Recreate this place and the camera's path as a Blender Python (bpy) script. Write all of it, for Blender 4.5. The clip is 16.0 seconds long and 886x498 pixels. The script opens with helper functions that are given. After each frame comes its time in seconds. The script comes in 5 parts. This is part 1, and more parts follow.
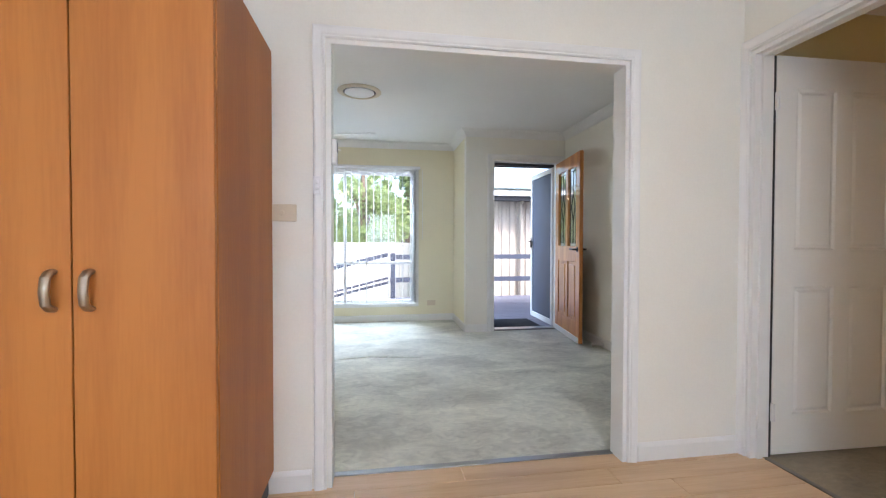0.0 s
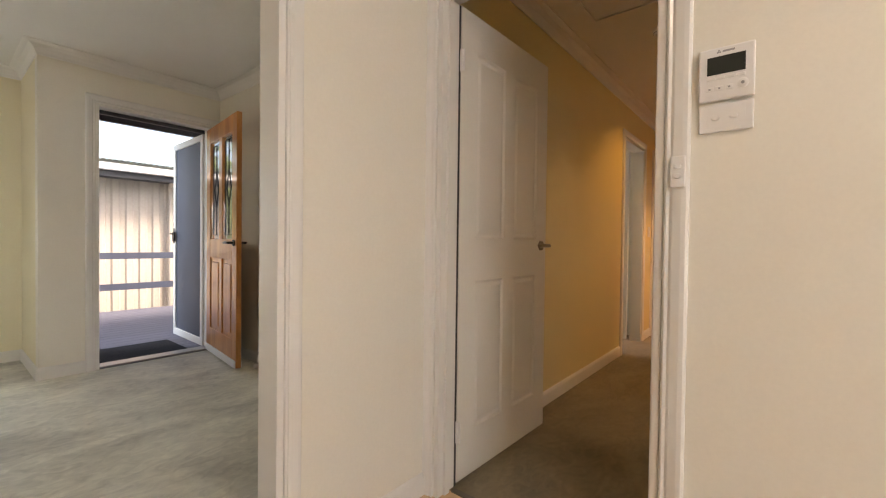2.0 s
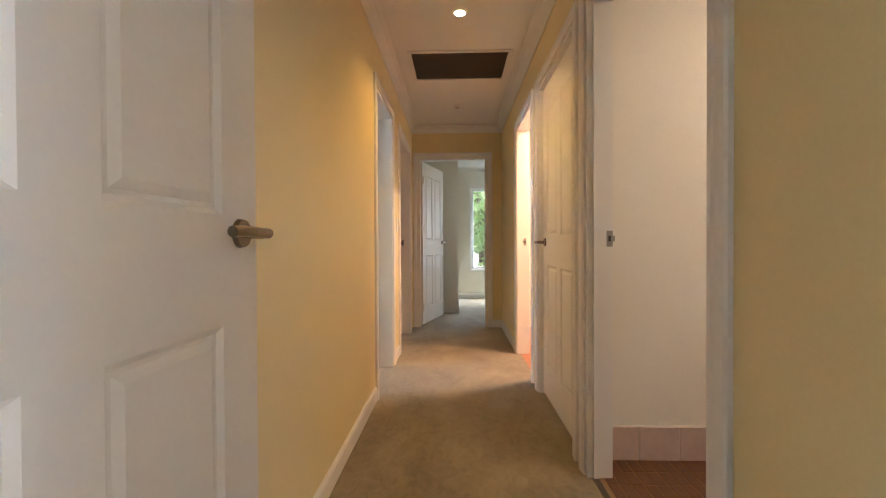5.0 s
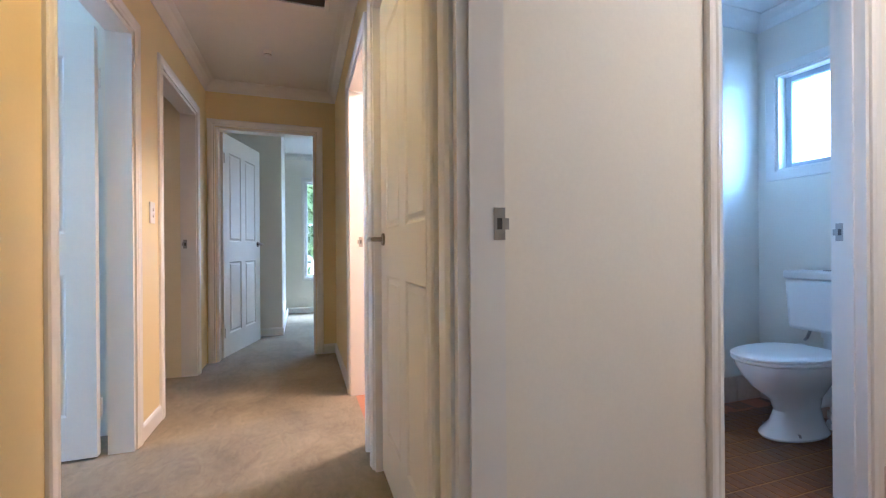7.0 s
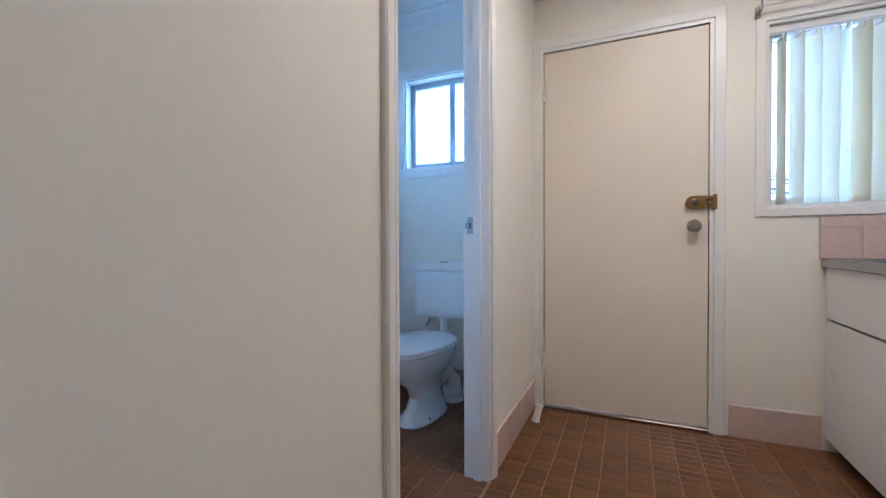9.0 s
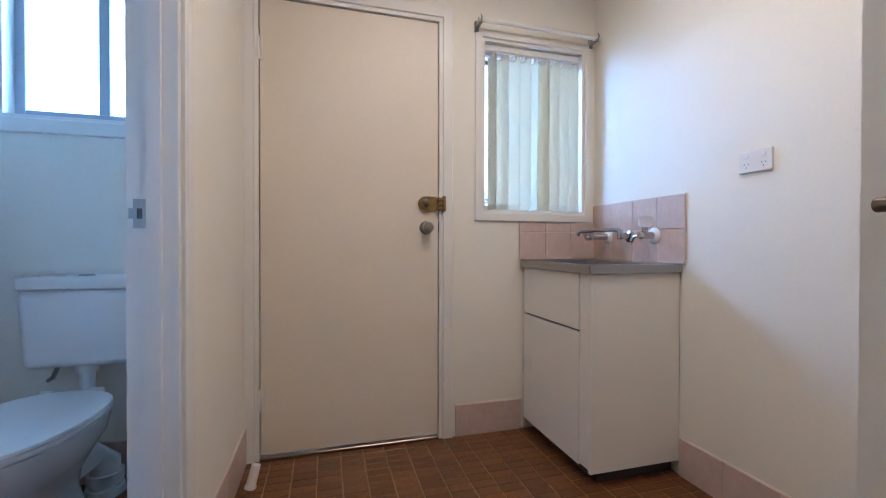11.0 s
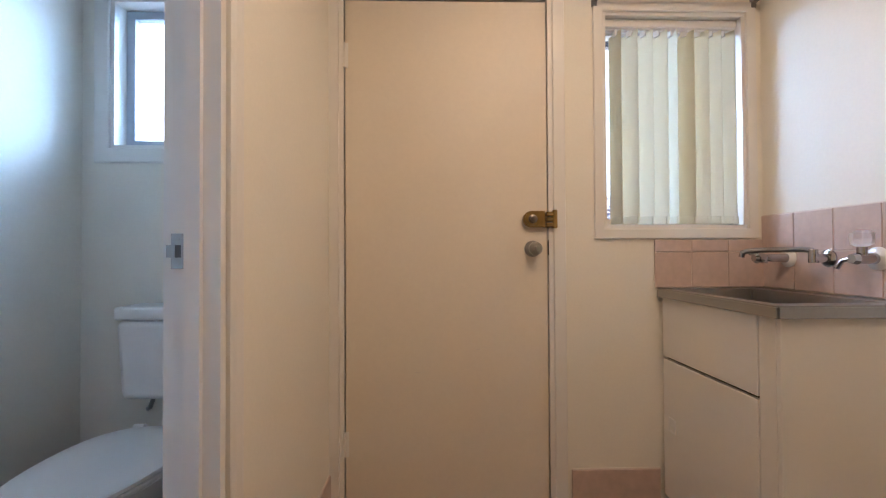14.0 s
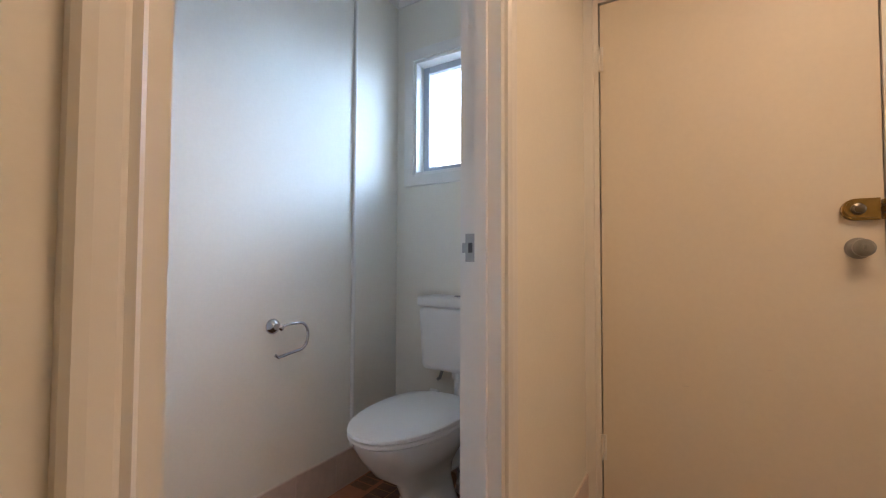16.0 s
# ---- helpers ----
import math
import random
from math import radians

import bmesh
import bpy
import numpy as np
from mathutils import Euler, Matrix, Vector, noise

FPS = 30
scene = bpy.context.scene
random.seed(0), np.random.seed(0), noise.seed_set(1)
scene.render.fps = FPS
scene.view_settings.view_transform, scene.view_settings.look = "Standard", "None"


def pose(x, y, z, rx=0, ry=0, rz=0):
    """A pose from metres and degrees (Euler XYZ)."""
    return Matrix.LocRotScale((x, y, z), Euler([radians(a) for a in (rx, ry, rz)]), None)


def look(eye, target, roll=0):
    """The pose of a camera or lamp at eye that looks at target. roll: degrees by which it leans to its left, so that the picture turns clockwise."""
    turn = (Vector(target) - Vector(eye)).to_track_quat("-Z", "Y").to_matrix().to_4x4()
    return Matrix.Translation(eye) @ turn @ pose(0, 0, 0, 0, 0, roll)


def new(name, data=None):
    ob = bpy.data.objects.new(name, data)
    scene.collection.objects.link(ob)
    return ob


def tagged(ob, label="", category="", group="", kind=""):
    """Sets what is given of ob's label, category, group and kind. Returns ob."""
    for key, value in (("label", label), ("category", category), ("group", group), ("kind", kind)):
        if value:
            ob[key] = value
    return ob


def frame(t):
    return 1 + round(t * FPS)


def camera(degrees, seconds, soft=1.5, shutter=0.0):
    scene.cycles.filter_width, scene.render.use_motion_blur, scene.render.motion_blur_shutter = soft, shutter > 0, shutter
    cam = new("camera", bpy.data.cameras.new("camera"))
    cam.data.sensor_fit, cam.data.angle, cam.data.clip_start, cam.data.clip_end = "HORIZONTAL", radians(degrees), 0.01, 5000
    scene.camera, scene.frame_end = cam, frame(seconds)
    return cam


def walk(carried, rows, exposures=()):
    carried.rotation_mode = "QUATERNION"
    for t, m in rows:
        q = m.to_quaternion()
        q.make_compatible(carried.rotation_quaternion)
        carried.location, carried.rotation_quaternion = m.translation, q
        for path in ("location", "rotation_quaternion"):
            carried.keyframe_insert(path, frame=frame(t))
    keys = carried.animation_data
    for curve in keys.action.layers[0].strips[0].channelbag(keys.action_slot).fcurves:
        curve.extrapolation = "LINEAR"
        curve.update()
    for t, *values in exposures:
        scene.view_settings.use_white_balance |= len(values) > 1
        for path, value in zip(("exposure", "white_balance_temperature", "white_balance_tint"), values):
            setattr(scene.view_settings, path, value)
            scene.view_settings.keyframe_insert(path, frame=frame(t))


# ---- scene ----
cam = camera(93.3, 16.0, soft=1.2)
PATH = [
    (0, (-0.885, -0.033, 1.103), (-0.571, 1.942, 1.066), 0.1),
    (0.5, (-0.735, 0.096, 1.099), (-0.036, 1.969, 1.052), 0.1),
    (1, (-0.587, 0.283, 1.079), (0.45, 1.993, 1.04), 0.5),
    (1.5, (-0.462, 0.502, 1.065), (0.868, 1.995, 1.018), 0.3),
    (2, (-0.313, 0.731, 1.043), (1.239, 1.993, 1.012), 0.7),
    (2.5, (-0.218, 0.974, 1.035), (1.521, 1.96, 1.004), 0.2),
    (3, (-0.034, 1.158, 0.991), (1.828, 1.887, 0.966), 0.3),
    (3.5, (0.207, 1.327, 0.979), (2.148, 1.811, 0.952), 0.3),
    (4, (0.46, 1.413, 1.004), (2.438, 1.704, 0.977), 0.1),
    (4.2, (0.575, 1.419, 1.018), (2.562, 1.646, 0.99), 0.0),
    (6.3, (1.838, 1.241, 0.992), (3.821, 0.981, 0.989), -0.4),
    (6.5, (1.917, 1.21, 0.991), (3.886, 0.857, 0.988), -0.4),
    (7, (2.101, 1.124, 0.98), (3.996, 0.486, 0.979), -0.4),
    (7.5, (2.249, 1.029, 0.993), (3.995, 0.053, 0.988), -0.5),
    (8, (2.346, 0.925, 0.971), (3.851, -0.391, 0.955), -0.4),
    (8.5, (2.436, 0.828, 0.953), (3.625, -0.78, 0.929), -0.3),
    (9, (2.545, 0.767, 0.962), (3.359, -1.06, 0.935), -0.2),
    (9.5, (2.631, 0.698, 0.964), (3.056, -1.256, 0.933), -0.1),
    (10, (2.692, 0.57, 0.96), (2.755, -1.429, 0.928), -0.1),
    (10.2, (2.722, 0.515, 0.956), (2.648, -1.484, 0.926), -0.0),
    (12.3, (2.711, 0.05, 0.988), (1.835, -1.748, 0.979), -0.2),
    (12.5, (2.707, 0.038, 0.992), (1.84, -1.764, 0.983), -0.3),
    (13, (2.669, 0.039, 0.991), (1.928, -1.818, 0.994), -0.3),
    (13.5, (2.652, 0.029, 1.017), (2.208, -1.921, 1.027), -0.3),
    (14, (2.65, -0.018, 1.024), (2.598, -2.017, 1.051), -0.3),
    (14.5, (2.661, -0.06, 1.007), (3.011, -2.029, 1.048), -0.1),
    (15, (2.675, -0.089, 0.98), (3.353, -1.969, 1.028), 0.0),
    (15.5, (2.663, -0.064, 0.984), (3.568, -1.846, 1.042), 0.2),
    (16, (2.667, 0.066, 0.996), (3.707, -1.641, 1.063), 0.2),
]
walk(cam, [(t, look(eye, target, roll)) for t, eye, target, roll in PATH],
     exposures=[(0.0, 2.90, 5850, 14), (1.0, 2.56, 6900, 16), (2.0, 2.62, 7500, 17), (3.0, 2.86, 7400, 13), (3.5, 3.1, 5700, 11), (4.0, 3.42, 6150, 12), (6.5, 3.64, 4350, 9),
                (8.0, 3.70, 4350, 8), (9.0, 3.45, 4250, 7), (10.0, 3.28, 4400, 9), (12.5, 3.12, 4550, 9), (14.0, 3.08, 5500, 13), (16.0, 3.04, 6250, 16)])

# ---------------------------------------------------------------- world and light
world = bpy.data.worlds.new("sky")
scene.world = world
world.use_nodes = True
wn, wl = world.node_tree.nodes, world.node_tree.links
sky = wn.new("ShaderNodeTexSky")
sky.sky_type = "NISHITA"
sky.sun_disc = False
sky.sun_elevation = radians(52)
sky.sun_rotation = radians(150)
sky.air_density, sky.dust_density, sky.ozone_density = 1.0, 3.5, 1.0
wl.new(sky.outputs[0], wn["Background"].inputs[0])
wn["Background"].inputs[1].default_value = 0.095


def lamp(name, kind, m, energy, color, **settings):
    data = bpy.data.lights.new(name, kind)
    data.energy, data.color = energy, color
    if kind == "AREA":
        data.shape = "RECTANGLE" if "size_y" in settings else "DISK"
        data.size = settings["size"]
        data.size_y = settings.get("size_y", settings["size"])
    elif kind == "SPOT":
        data.spot_size, data.spot_blend = radians(settings["cone"]), 0.8
        data.shadow_soft_size = 0.04
    elif kind == "SUN":
        data.angle = radians(settings["angle"])
    else:
        data.shadow_soft_size = settings.get("radius", 0.05)
    ob = new(name, data)
    ob.matrix_world = m
    return ob


sun_dir = Vector((math.sin(radians(150)) * math.cos(radians(52)), math.cos(radians(150)) * math.cos(radians(52)), math.sin(radians(52))))
lamp("sun", "SUN", look(sun_dir * 20, (0, 0, 0)), 1.5, (1.0, 0.97, 0.92), angle=15)
WARM = (1.0, 0.78, 0.52)
# unseen lamp added to light the kitchen walls and cupboard
lamp("kitchen_fill", "AREA", pose(-0.1, 0.0, 2.40), 1.8, (1.0, 0.90, 0.79), size=0.5)
lamp("hall_downlight_beam", "SPOT", pose(3.70, 1.355, 2.425), 4.0, (1.0, 0.53, 0.14), cone=128)
lamp("fan_light_glow", "POINT", pose(-1.48, 3.93, 1.88), 1.2, WARM, radius=0.06)
lamp("laundry_light", "AREA", pose(2.15, -0.55, 2.42), 2.05, (1.0, 0.67, 0.40), size=0.8)
lamp("bathroom_light", "AREA", pose(4.6, 0.0, 2.40), 7.0, (1.0, 0.57, 0.31), size=0.35)
DAY = (0.74, 0.87, 1.0)
# area lamps added at the windows to stand in for sky light
lamp("living_window_fill", "AREA", look((-1.3, 6.35, 2.75), (-0.7, 2.5, 0.2)), 44, DAY, size=1.9, size_y=0.8)
lamp("laundry_window_fill", "AREA", look((2.55, -3.2, 2.45), (1.45, -1.0, 1.25)), 19, (0.56, 0.77, 1.0), size=1.6, size_y=0.9)
lamp("toilet_window_fill", "AREA", look((3.5, -2.6, 2.15), (3.75, -0.5, 0.6)), 10.0, (0.42, 0.67, 1.0), size=1.4, size_y=1.0)
lamp("bedroom_window_fill", "AREA", look((9.7, 0.0, 2.7), (7.6, 0.3, 0.6)), 10, DAY, size=1.8, size_y=0.7)
lamp("side_room_window_fill", "AREA", look((3.2, 5.6, 1.7), (4.4, 2.6, 1.0)), 6, DAY, size=1.4, size_y=0.6)
# this one fills an invented window behind the view
lamp("kitchen_window_fill", "AREA", look((-1.2, -3.18, 1.52), (-1.2, 0, 1.5)), 7.0, DAY, size=1.9, size_y=1.05)

# ---------------------------------------------------------------- materials


def mat(name, color, rough=0.6, metal=0.0, spread=0.06, grain=60.0, blotch=2.5, bump=0.05, spec=0.5, coat=0.0, sheen=0.0, stretch=(1, 1, 1), island=0.0):
    """Painted or plain surface: colour that varies at two scales and a fine relief."""
    m = bpy.data.materials.new(name)
    m.use_nodes = True
    n, l = m.node_tree.nodes, m.node_tree.links
    p = n["Principled BSDF"]
    p.inputs["Roughness"].default_value, p.inputs["Metallic"].default_value = rough, metal
    p.inputs["Specular IOR Level"].default_value = spec
    p.inputs["Coat Weight"].default_value = coat
    p.inputs["Sheen Weight"].default_value = sheen
    tc = n.new("ShaderNodeTexCoord")
    mp = n.new("ShaderNodeMapping")
    mp.inputs["Scale"].default_value = stretch
    l.new(tc.outputs["Object"], mp.inputs[0])
    big, small = n.new("ShaderNodeTexNoise"), n.new("ShaderNodeTexNoise")
    big.inputs["Scale"].default_value, big.inputs["Detail"].default_value = blotch, 4
    small.inputs["Scale"].default_value, small.inputs["Detail"].default_value = grain, 3
    for t in (big, small):
        l.new(mp.outputs[0], t.inputs["Vector"])
    add = n.new("ShaderNodeMath")
    add.operation = "ADD"
    l.new(big.outputs["Fac"], add.inputs[0]), l.new(small.outputs["Fac"], add.inputs[1])
    fac = add.outputs[0]
    if island:
        info = n.new("ShaderNodeObjectInfo")
        mul = n.new("ShaderNodeMath")
        mul.operation, mul.inputs[1].default_value = "MULTIPLY_ADD", island
        l.new(info.outputs["Random"], mul.inputs[0]), l.new(fac, mul.inputs[2])
        sub = n.new("ShaderNodeMath")
        sub.operation, sub.inputs[1].default_value = "SUBTRACT", island / 2
        l.new(mul.outputs[0], sub.inputs[0])
        fac = sub.outputs[0]
    ramp = n.new("ShaderNodeMapRange")
    ramp.inputs["From Min"].default_value, ramp.inputs["From Max"].default_value = 0.6, 1.4
    ramp.inputs["To Min"].default_value, ramp.inputs["To Max"].default_value = 1 - spread, 1 + spread
    l.new(fac, ramp.inputs["Value"])
    mix = n.new("ShaderNodeVectorMath")
    mix.operation = "SCALE"
    mix.inputs[0].default_value = color
    l.new(ramp.outputs[0], mix.inputs["Scale"])
    l.new(mix.outputs[0], p.inputs["Base Color"])
    if bump:
        b = n.new("ShaderNodeBump")
        b.inputs["Strength"].default_value, b.inputs["Distance"].default_value = bump, 0.01
        l.new(small.outputs["Fac"], b.inputs["Height"]), l.new(b.outputs[0], p.inputs["Normal"])
    return m


def glass(name, tint=(1, 1, 1), rough=0.0):
    m = bpy.data.materials.new(name)
    m.use_nodes = True
    p = m.node_tree.nodes["Principled BSDF"]
    p.inputs["Base Color"].default_value = (*tint, 1)
    p.inputs["Transmission Weight"].default_value = 1
    p.inputs["Roughness"].default_value, p.inputs["IOR"].default_value = rough, 1.45
    return m


def glow(name, color, strength):
    m = bpy.data.materials.new(name)
    m.use_nodes = True
    p = m.node_tree.nodes["Principled BSDF"]
    p.inputs["Base Color"].default_value = (*color, 1)
    p.inputs["Emission Color"].default_value = (*color, 1)
    p.inputs["Emission Strength"].default_value = strength
    return m


def fabric(name, color, through_it=0.35):
    """Thin cloth that lets part of the light through."""
    m = mat(name, color, rough=0.9, spread=0.05, grain=300, blotch=6, bump=0.08)
    n, l = m.node_tree.nodes, m.node_tree.links
    t = n.new("ShaderNodeBsdfTranslucent")
    t.inputs[0].default_value = (*color, 1)
    mx = n.new("ShaderNodeMixShader")
    mx.inputs[0].default_value = through_it
    l.new(n["Principled BSDF"].outputs[0], mx.inputs[1]), l.new(t.outputs[0], mx.inputs[2])
    l.new(mx.outputs[0], n["Material Output"].inputs["Surface"])
    return m


def wood(name, light, dark, rough=0.4, along="Z", rings=7.0, coat=0.2, island=0.0):
    """Timber or timber print with its grain along one axis."""
    m = bpy.data.materials.new(name)
    m.use_nodes = True
    n, l = m.node_tree.nodes, m.node_tree.links
    p = n["Principled BSDF"]
    p.inputs["Roughness"].default_value, p.inputs["Coat Weight"].default_value = rough, coat
    tc, mp = n.new("ShaderNodeTexCoord"), n.new("ShaderNodeMapping")
    mp.inputs["Scale"].default_value = {"X": (0.07, 1, 1), "Y": (1, 0.07, 1), "Z": (1, 1, 0.07)}[along]
    l.new(tc.outputs["Object"], mp.inputs[0])
    vec = mp.outputs[0]
    if island:
        info, off = n.new("ShaderNodeObjectInfo"), n.new("ShaderNodeVectorMath")
        off.operation = "MULTIPLY_ADD"
        off.inputs[1].default_value = (9, 7, 5)
        l.new(info.outputs["Random"], off.inputs[0]), l.new(mp.outputs[0], off.inputs[2])
        vec = off.outputs[0]
    a, b = n.new("ShaderNodeTexNoise"), n.new("ShaderNodeTexNoise")
    a.inputs["Scale"].default_value, a.inputs["Detail"].default_value, a.inputs["Distortion"].default_value = rings, 6, 0.6
    b.inputs["Scale"].default_value, b.inputs["Detail"].default_value = rings * 16, 3
    l.new(vec, a.inputs["Vector"]), l.new(vec, b.inputs["Vector"])
    s = n.new("ShaderNodeMath")
    s.operation, s.inputs[1].default_value = "MULTIPLY_ADD", 0.35
    l.new(b.outputs["Fac"], s.inputs[0]), l.new(a.outputs["Fac"], s.inputs[2])
    r = n.new("ShaderNodeValToRGB")
    r.color_ramp.elements[0].position, r.color_ramp.elements[0].color = 0.48, (*dark, 1)
    r.color_ramp.elements[1].position, r.color_ramp.elements[1].color = 0.85, (*light, 1)
    l.new(s.outputs[0], r.inputs[0]), l.new(r.outputs[0], p.inputs["Base Color"])
    bp = n.new("ShaderNodeBump")
    bp.inputs["Strength"].default_value, bp.inputs["Distance"].default_value = 0.08, 0.004
    l.new(b.outputs["Fac"], bp.inputs["Height"]), l.new(bp.outputs[0], p.inputs["Normal"])
    return m


def carpet(name, color):
    """Cut-pile carpet: large trodden shadings, brush marks and a tufted relief."""
    m = bpy.data.materials.new(name)
    m.use_nodes = True
    n, l = m.node_tree.nodes, m.node_tree.links
    p = n["Principled BSDF"]
    p.inputs["Roughness"].default_value, p.inputs["Sheen Weight"].default_value = 1.0, 0.25
    p.inputs["Specular IOR Level"].default_value = 0.1
    tc = n.new("ShaderNodeTexCoord")
    mp = n.new("ShaderNodeMapping")
    mp.inputs["Scale"].default_value, mp.inputs["Rotation"].default_value = (0.75, 1.2, 1), (0, 0, 0.35)
    l.new(tc.outputs["Object"], mp.inputs[0])
    a, b, c = (n.new("ShaderNodeTexNoise") for _ in range(3))
    for t, s, d, dis in ((a, 2.2, 5, 0.8), (b, 15, 5, 1.6), (c, 260, 2, 0)):
        t.inputs["Scale"].default_value, t.inputs["Detail"].default_value, t.inputs["Distortion"].default_value = s, d, dis
        l.new(mp.outputs[0] if t is not c else tc.outputs["Object"], t.inputs["Vector"])
    ab = n.new("ShaderNodeMath")
    ab.operation, ab.inputs[1].default_value = "MULTIPLY_ADD", 0.55
    l.new(b.outputs["Fac"], ab.inputs[0]), l.new(a.outputs["Fac"], ab.inputs[2])
    abc = n.new("ShaderNodeMath")
    abc.operation, abc.inputs[1].default_value = "MULTIPLY_ADD", 0.5
    l.new(c.outputs["Fac"], abc.inputs[0]), l.new(ab.outputs[0], abc.inputs[2])
    mr = n.new("ShaderNodeMapRange")
    mr.inputs["From Min"].default_value, mr.inputs["From Max"].default_value = 0.72, 1.32
    mr.inputs["To Min"].default_value, mr.inputs["To Max"].default_value = 0.58, 1.38
    l.new(abc.outputs[0], mr.inputs["Value"])
    sc = n.new("ShaderNodeVectorMath")
    sc.operation, sc.inputs[0].default_value = "SCALE", color
    l.new(mr.outputs[0], sc.inputs["Scale"]), l.new(sc.outputs[0], p.inputs["Base Color"])
    bp = n.new("ShaderNodeBump")
    bp.inputs["Strength"].default_value, bp.inputs["Distance"].default_value = 0.5, 0.006
    l.new(abc.outputs[0], bp.inputs["Height"]), l.new(bp.outputs[0], p.inputs["Normal"])
    return m


M_WALL = mat("cream_wall_paint", (0.82, 0.79, 0.70), 0.55, spread=0.025, grain=90, bump=0.04)
M_YELLOW = mat("pale_yellow_wall_paint", (0.81, 0.75, 0.55), 0.55, spread=0.025, grain=90, bump=0.04)
# the hall's yellow paint, deepened with the amber of its lamp light
M_HALL_WARMED = mat("yellow_paint_lamp_warmed", (0.78, 0.655, 0.34), 0.5, spread=0.025, grain=90, bump=0.04)
M_CEIL = mat("white_ceiling_paint", (0.80, 0.79, 0.76), 0.8, spread=0.02, grain=70, bump=0.05)
M_TRIM = mat("gloss_white_trim_paint", (0.80, 0.785, 0.745), 0.32, spread=0.012, grain=40, bump=0.006, coat=0.15)
M_DOOR = mat("semi_gloss_door_paint", (0.80, 0.775, 0.70), 0.42, spread=0.02, grain=70, bump=0.03)
M_BACKDOOR = mat("cream_door_paint", (0.77, 0.70, 0.585), 0.45, spread=0.025, grain=60, bump=0.03)
M_CARPET = carpet("grey_green_carpet", (0.63, 0.62, 0.535))
# the same carpet, darkened and browned for the dim, warm-lit hall
M_CARPET_DIM = carpet("dimmed_hall_carpet", (0.245, 0.20, 0.125))
M_STEEL = mat("brushed_stainless_steel", (0.36, 0.355, 0.345), 0.3, 1.0, spread=0.06, grain=120, bump=0.02, stretch=(1, 0.1, 1))
M_CHROME = mat("chrome", (0.45, 0.45, 0.47), 0.05, 1.0, spread=0.03, bump=0)
M_NICKEL = mat("satin_nickel", (0.20, 0.17, 0.14), 0.28, 1.0, spread=0.08, bump=0.01)
M_SATIN = mat("pale_satin_metal", (0.40, 0.34, 0.27), 0.35, 1.0, spread=0.05, bump=0.01)
M_BRASS = mat("aged_brass", (0.31, 0.21, 0.08), 0.35, 1.0, spread=0.25, grain=40, bump=0.05)
M_PLASTIC = mat("white_plastic", (0.80, 0.79, 0.77), 0.35, spread=0.015, bump=0)
M_BLACK = mat("black_plastic", (0.02, 0.02, 0.02), 0.4, spread=0.1, bump=0)
M_RUBBER = mat("black_rubber", (0.02, 0.02, 0.022), 0.95, spread=0.2, grain=300, bump=0.3, spec=0.15)
M_CERAMIC = mat("glazed_white_ceramic", (0.82, 0.82, 0.80), 0.12, spread=0.01, bump=0, coat=0.4)
M_PINKTILE = mat("pink_beige_glazed_tile", (0.58, 0.45, 0.39), 0.3, spread=0.10, grain=35, blotch=9, bump=0.03, coat=0.2, island=0.5)
M_GROUT = mat("pale_grout", (0.72, 0.65, 0.57), 0.9, spread=0.1, grain=120, bump=0.1)
M_BROWNTILE = mat("brown_ceramic_floor_tile", (0.165, 0.066, 0.018), 0.34, spread=0.30, grain=55, blotch=7, bump=0.12, island=0.55)
M_FLOORGROUT = mat("sandy_floor_grout", (0.42, 0.27, 0.13), 0.9, spread=0.15, grain=120, bump=0.1)
M_PANTRY = wood("honey_timber_laminate", (0.49, 0.18, 0.03), (0.37, 0.12, 0.016), 0.5, "Z", 6.0, 0.0)
M_FRONTDOOR = wood("varnished_cedar", (0.72, 0.33, 0.10), (0.50, 0.18, 0.042), 0.3, "Z", 9.0, 0.4)
M_LAMINATE = wood("pale_oak_laminate", (0.72, 0.50, 0.30), (0.55, 0.34, 0.18), 0.35, "X", 6.0, 0.2, island=1.0)
M_CABINET = mat("white_melamine", (0.80, 0.78, 0.73), 0.4, spread=0.015, bump=0.01)
M_BLIND = fabric("cream_blind_fabric", (0.78, 0.74, 0.60), 0.42)
M_SHEER = fabric("white_sheer_blind_fabric", (0.80, 0.80, 0.78), 0.3)
M_GLASS = glass("clear_glass")
M_FROST = glass("obscure_glass", rough=0.35)
M_ALU = mat("white_powder_coated_aluminium", (0.78, 0.78, 0.77), 0.4, spread=0.02, bump=0)
M_DULL = mat("dull_blue_grey_aluminium", (0.46, 0.50, 0.56), 0.45, spread=0.05, bump=0)
M_MESH = mat("blue_grey_security_mesh", (0.05, 0.062, 0.095), 0.55, spread=0.25, grain=500, bump=0.3)
M_VENT = mat("dusty_brown_grey_filter", (0.10, 0.085, 0.07), 0.9, spread=0.2, grain=200, bump=0.3)
M_DECK = mat("blue_grey_decking", (0.095, 0.095, 0.125), 0.6, spread=0.2, grain=60, bump=0.2, stretch=(0.2, 1, 1), island=0.5)
M_RAIL = mat("slate_blue_painted_rail", (0.048, 0.056, 0.085), 0.5, spread=0.08, grain=60)
M_CORRUGATED = mat("cream_corrugated_steel", (0.42, 0.37, 0.315), 0.45, spread=0.08, grain=30, blotch=3)
M_CREAM = mat("cream_plastic", (0.66, 0.56, 0.40), 0.45, spread=0.03, bump=0)
M_FENCE = mat("pale_cream_steel_fence", (0.62, 0.59, 0.52), 0.5, spread=0.06, grain=30)
M_ROOF = mat("grey_green_roof_steel", (0.20, 0.24, 0.22), 0.5, spread=0.12, grain=30)
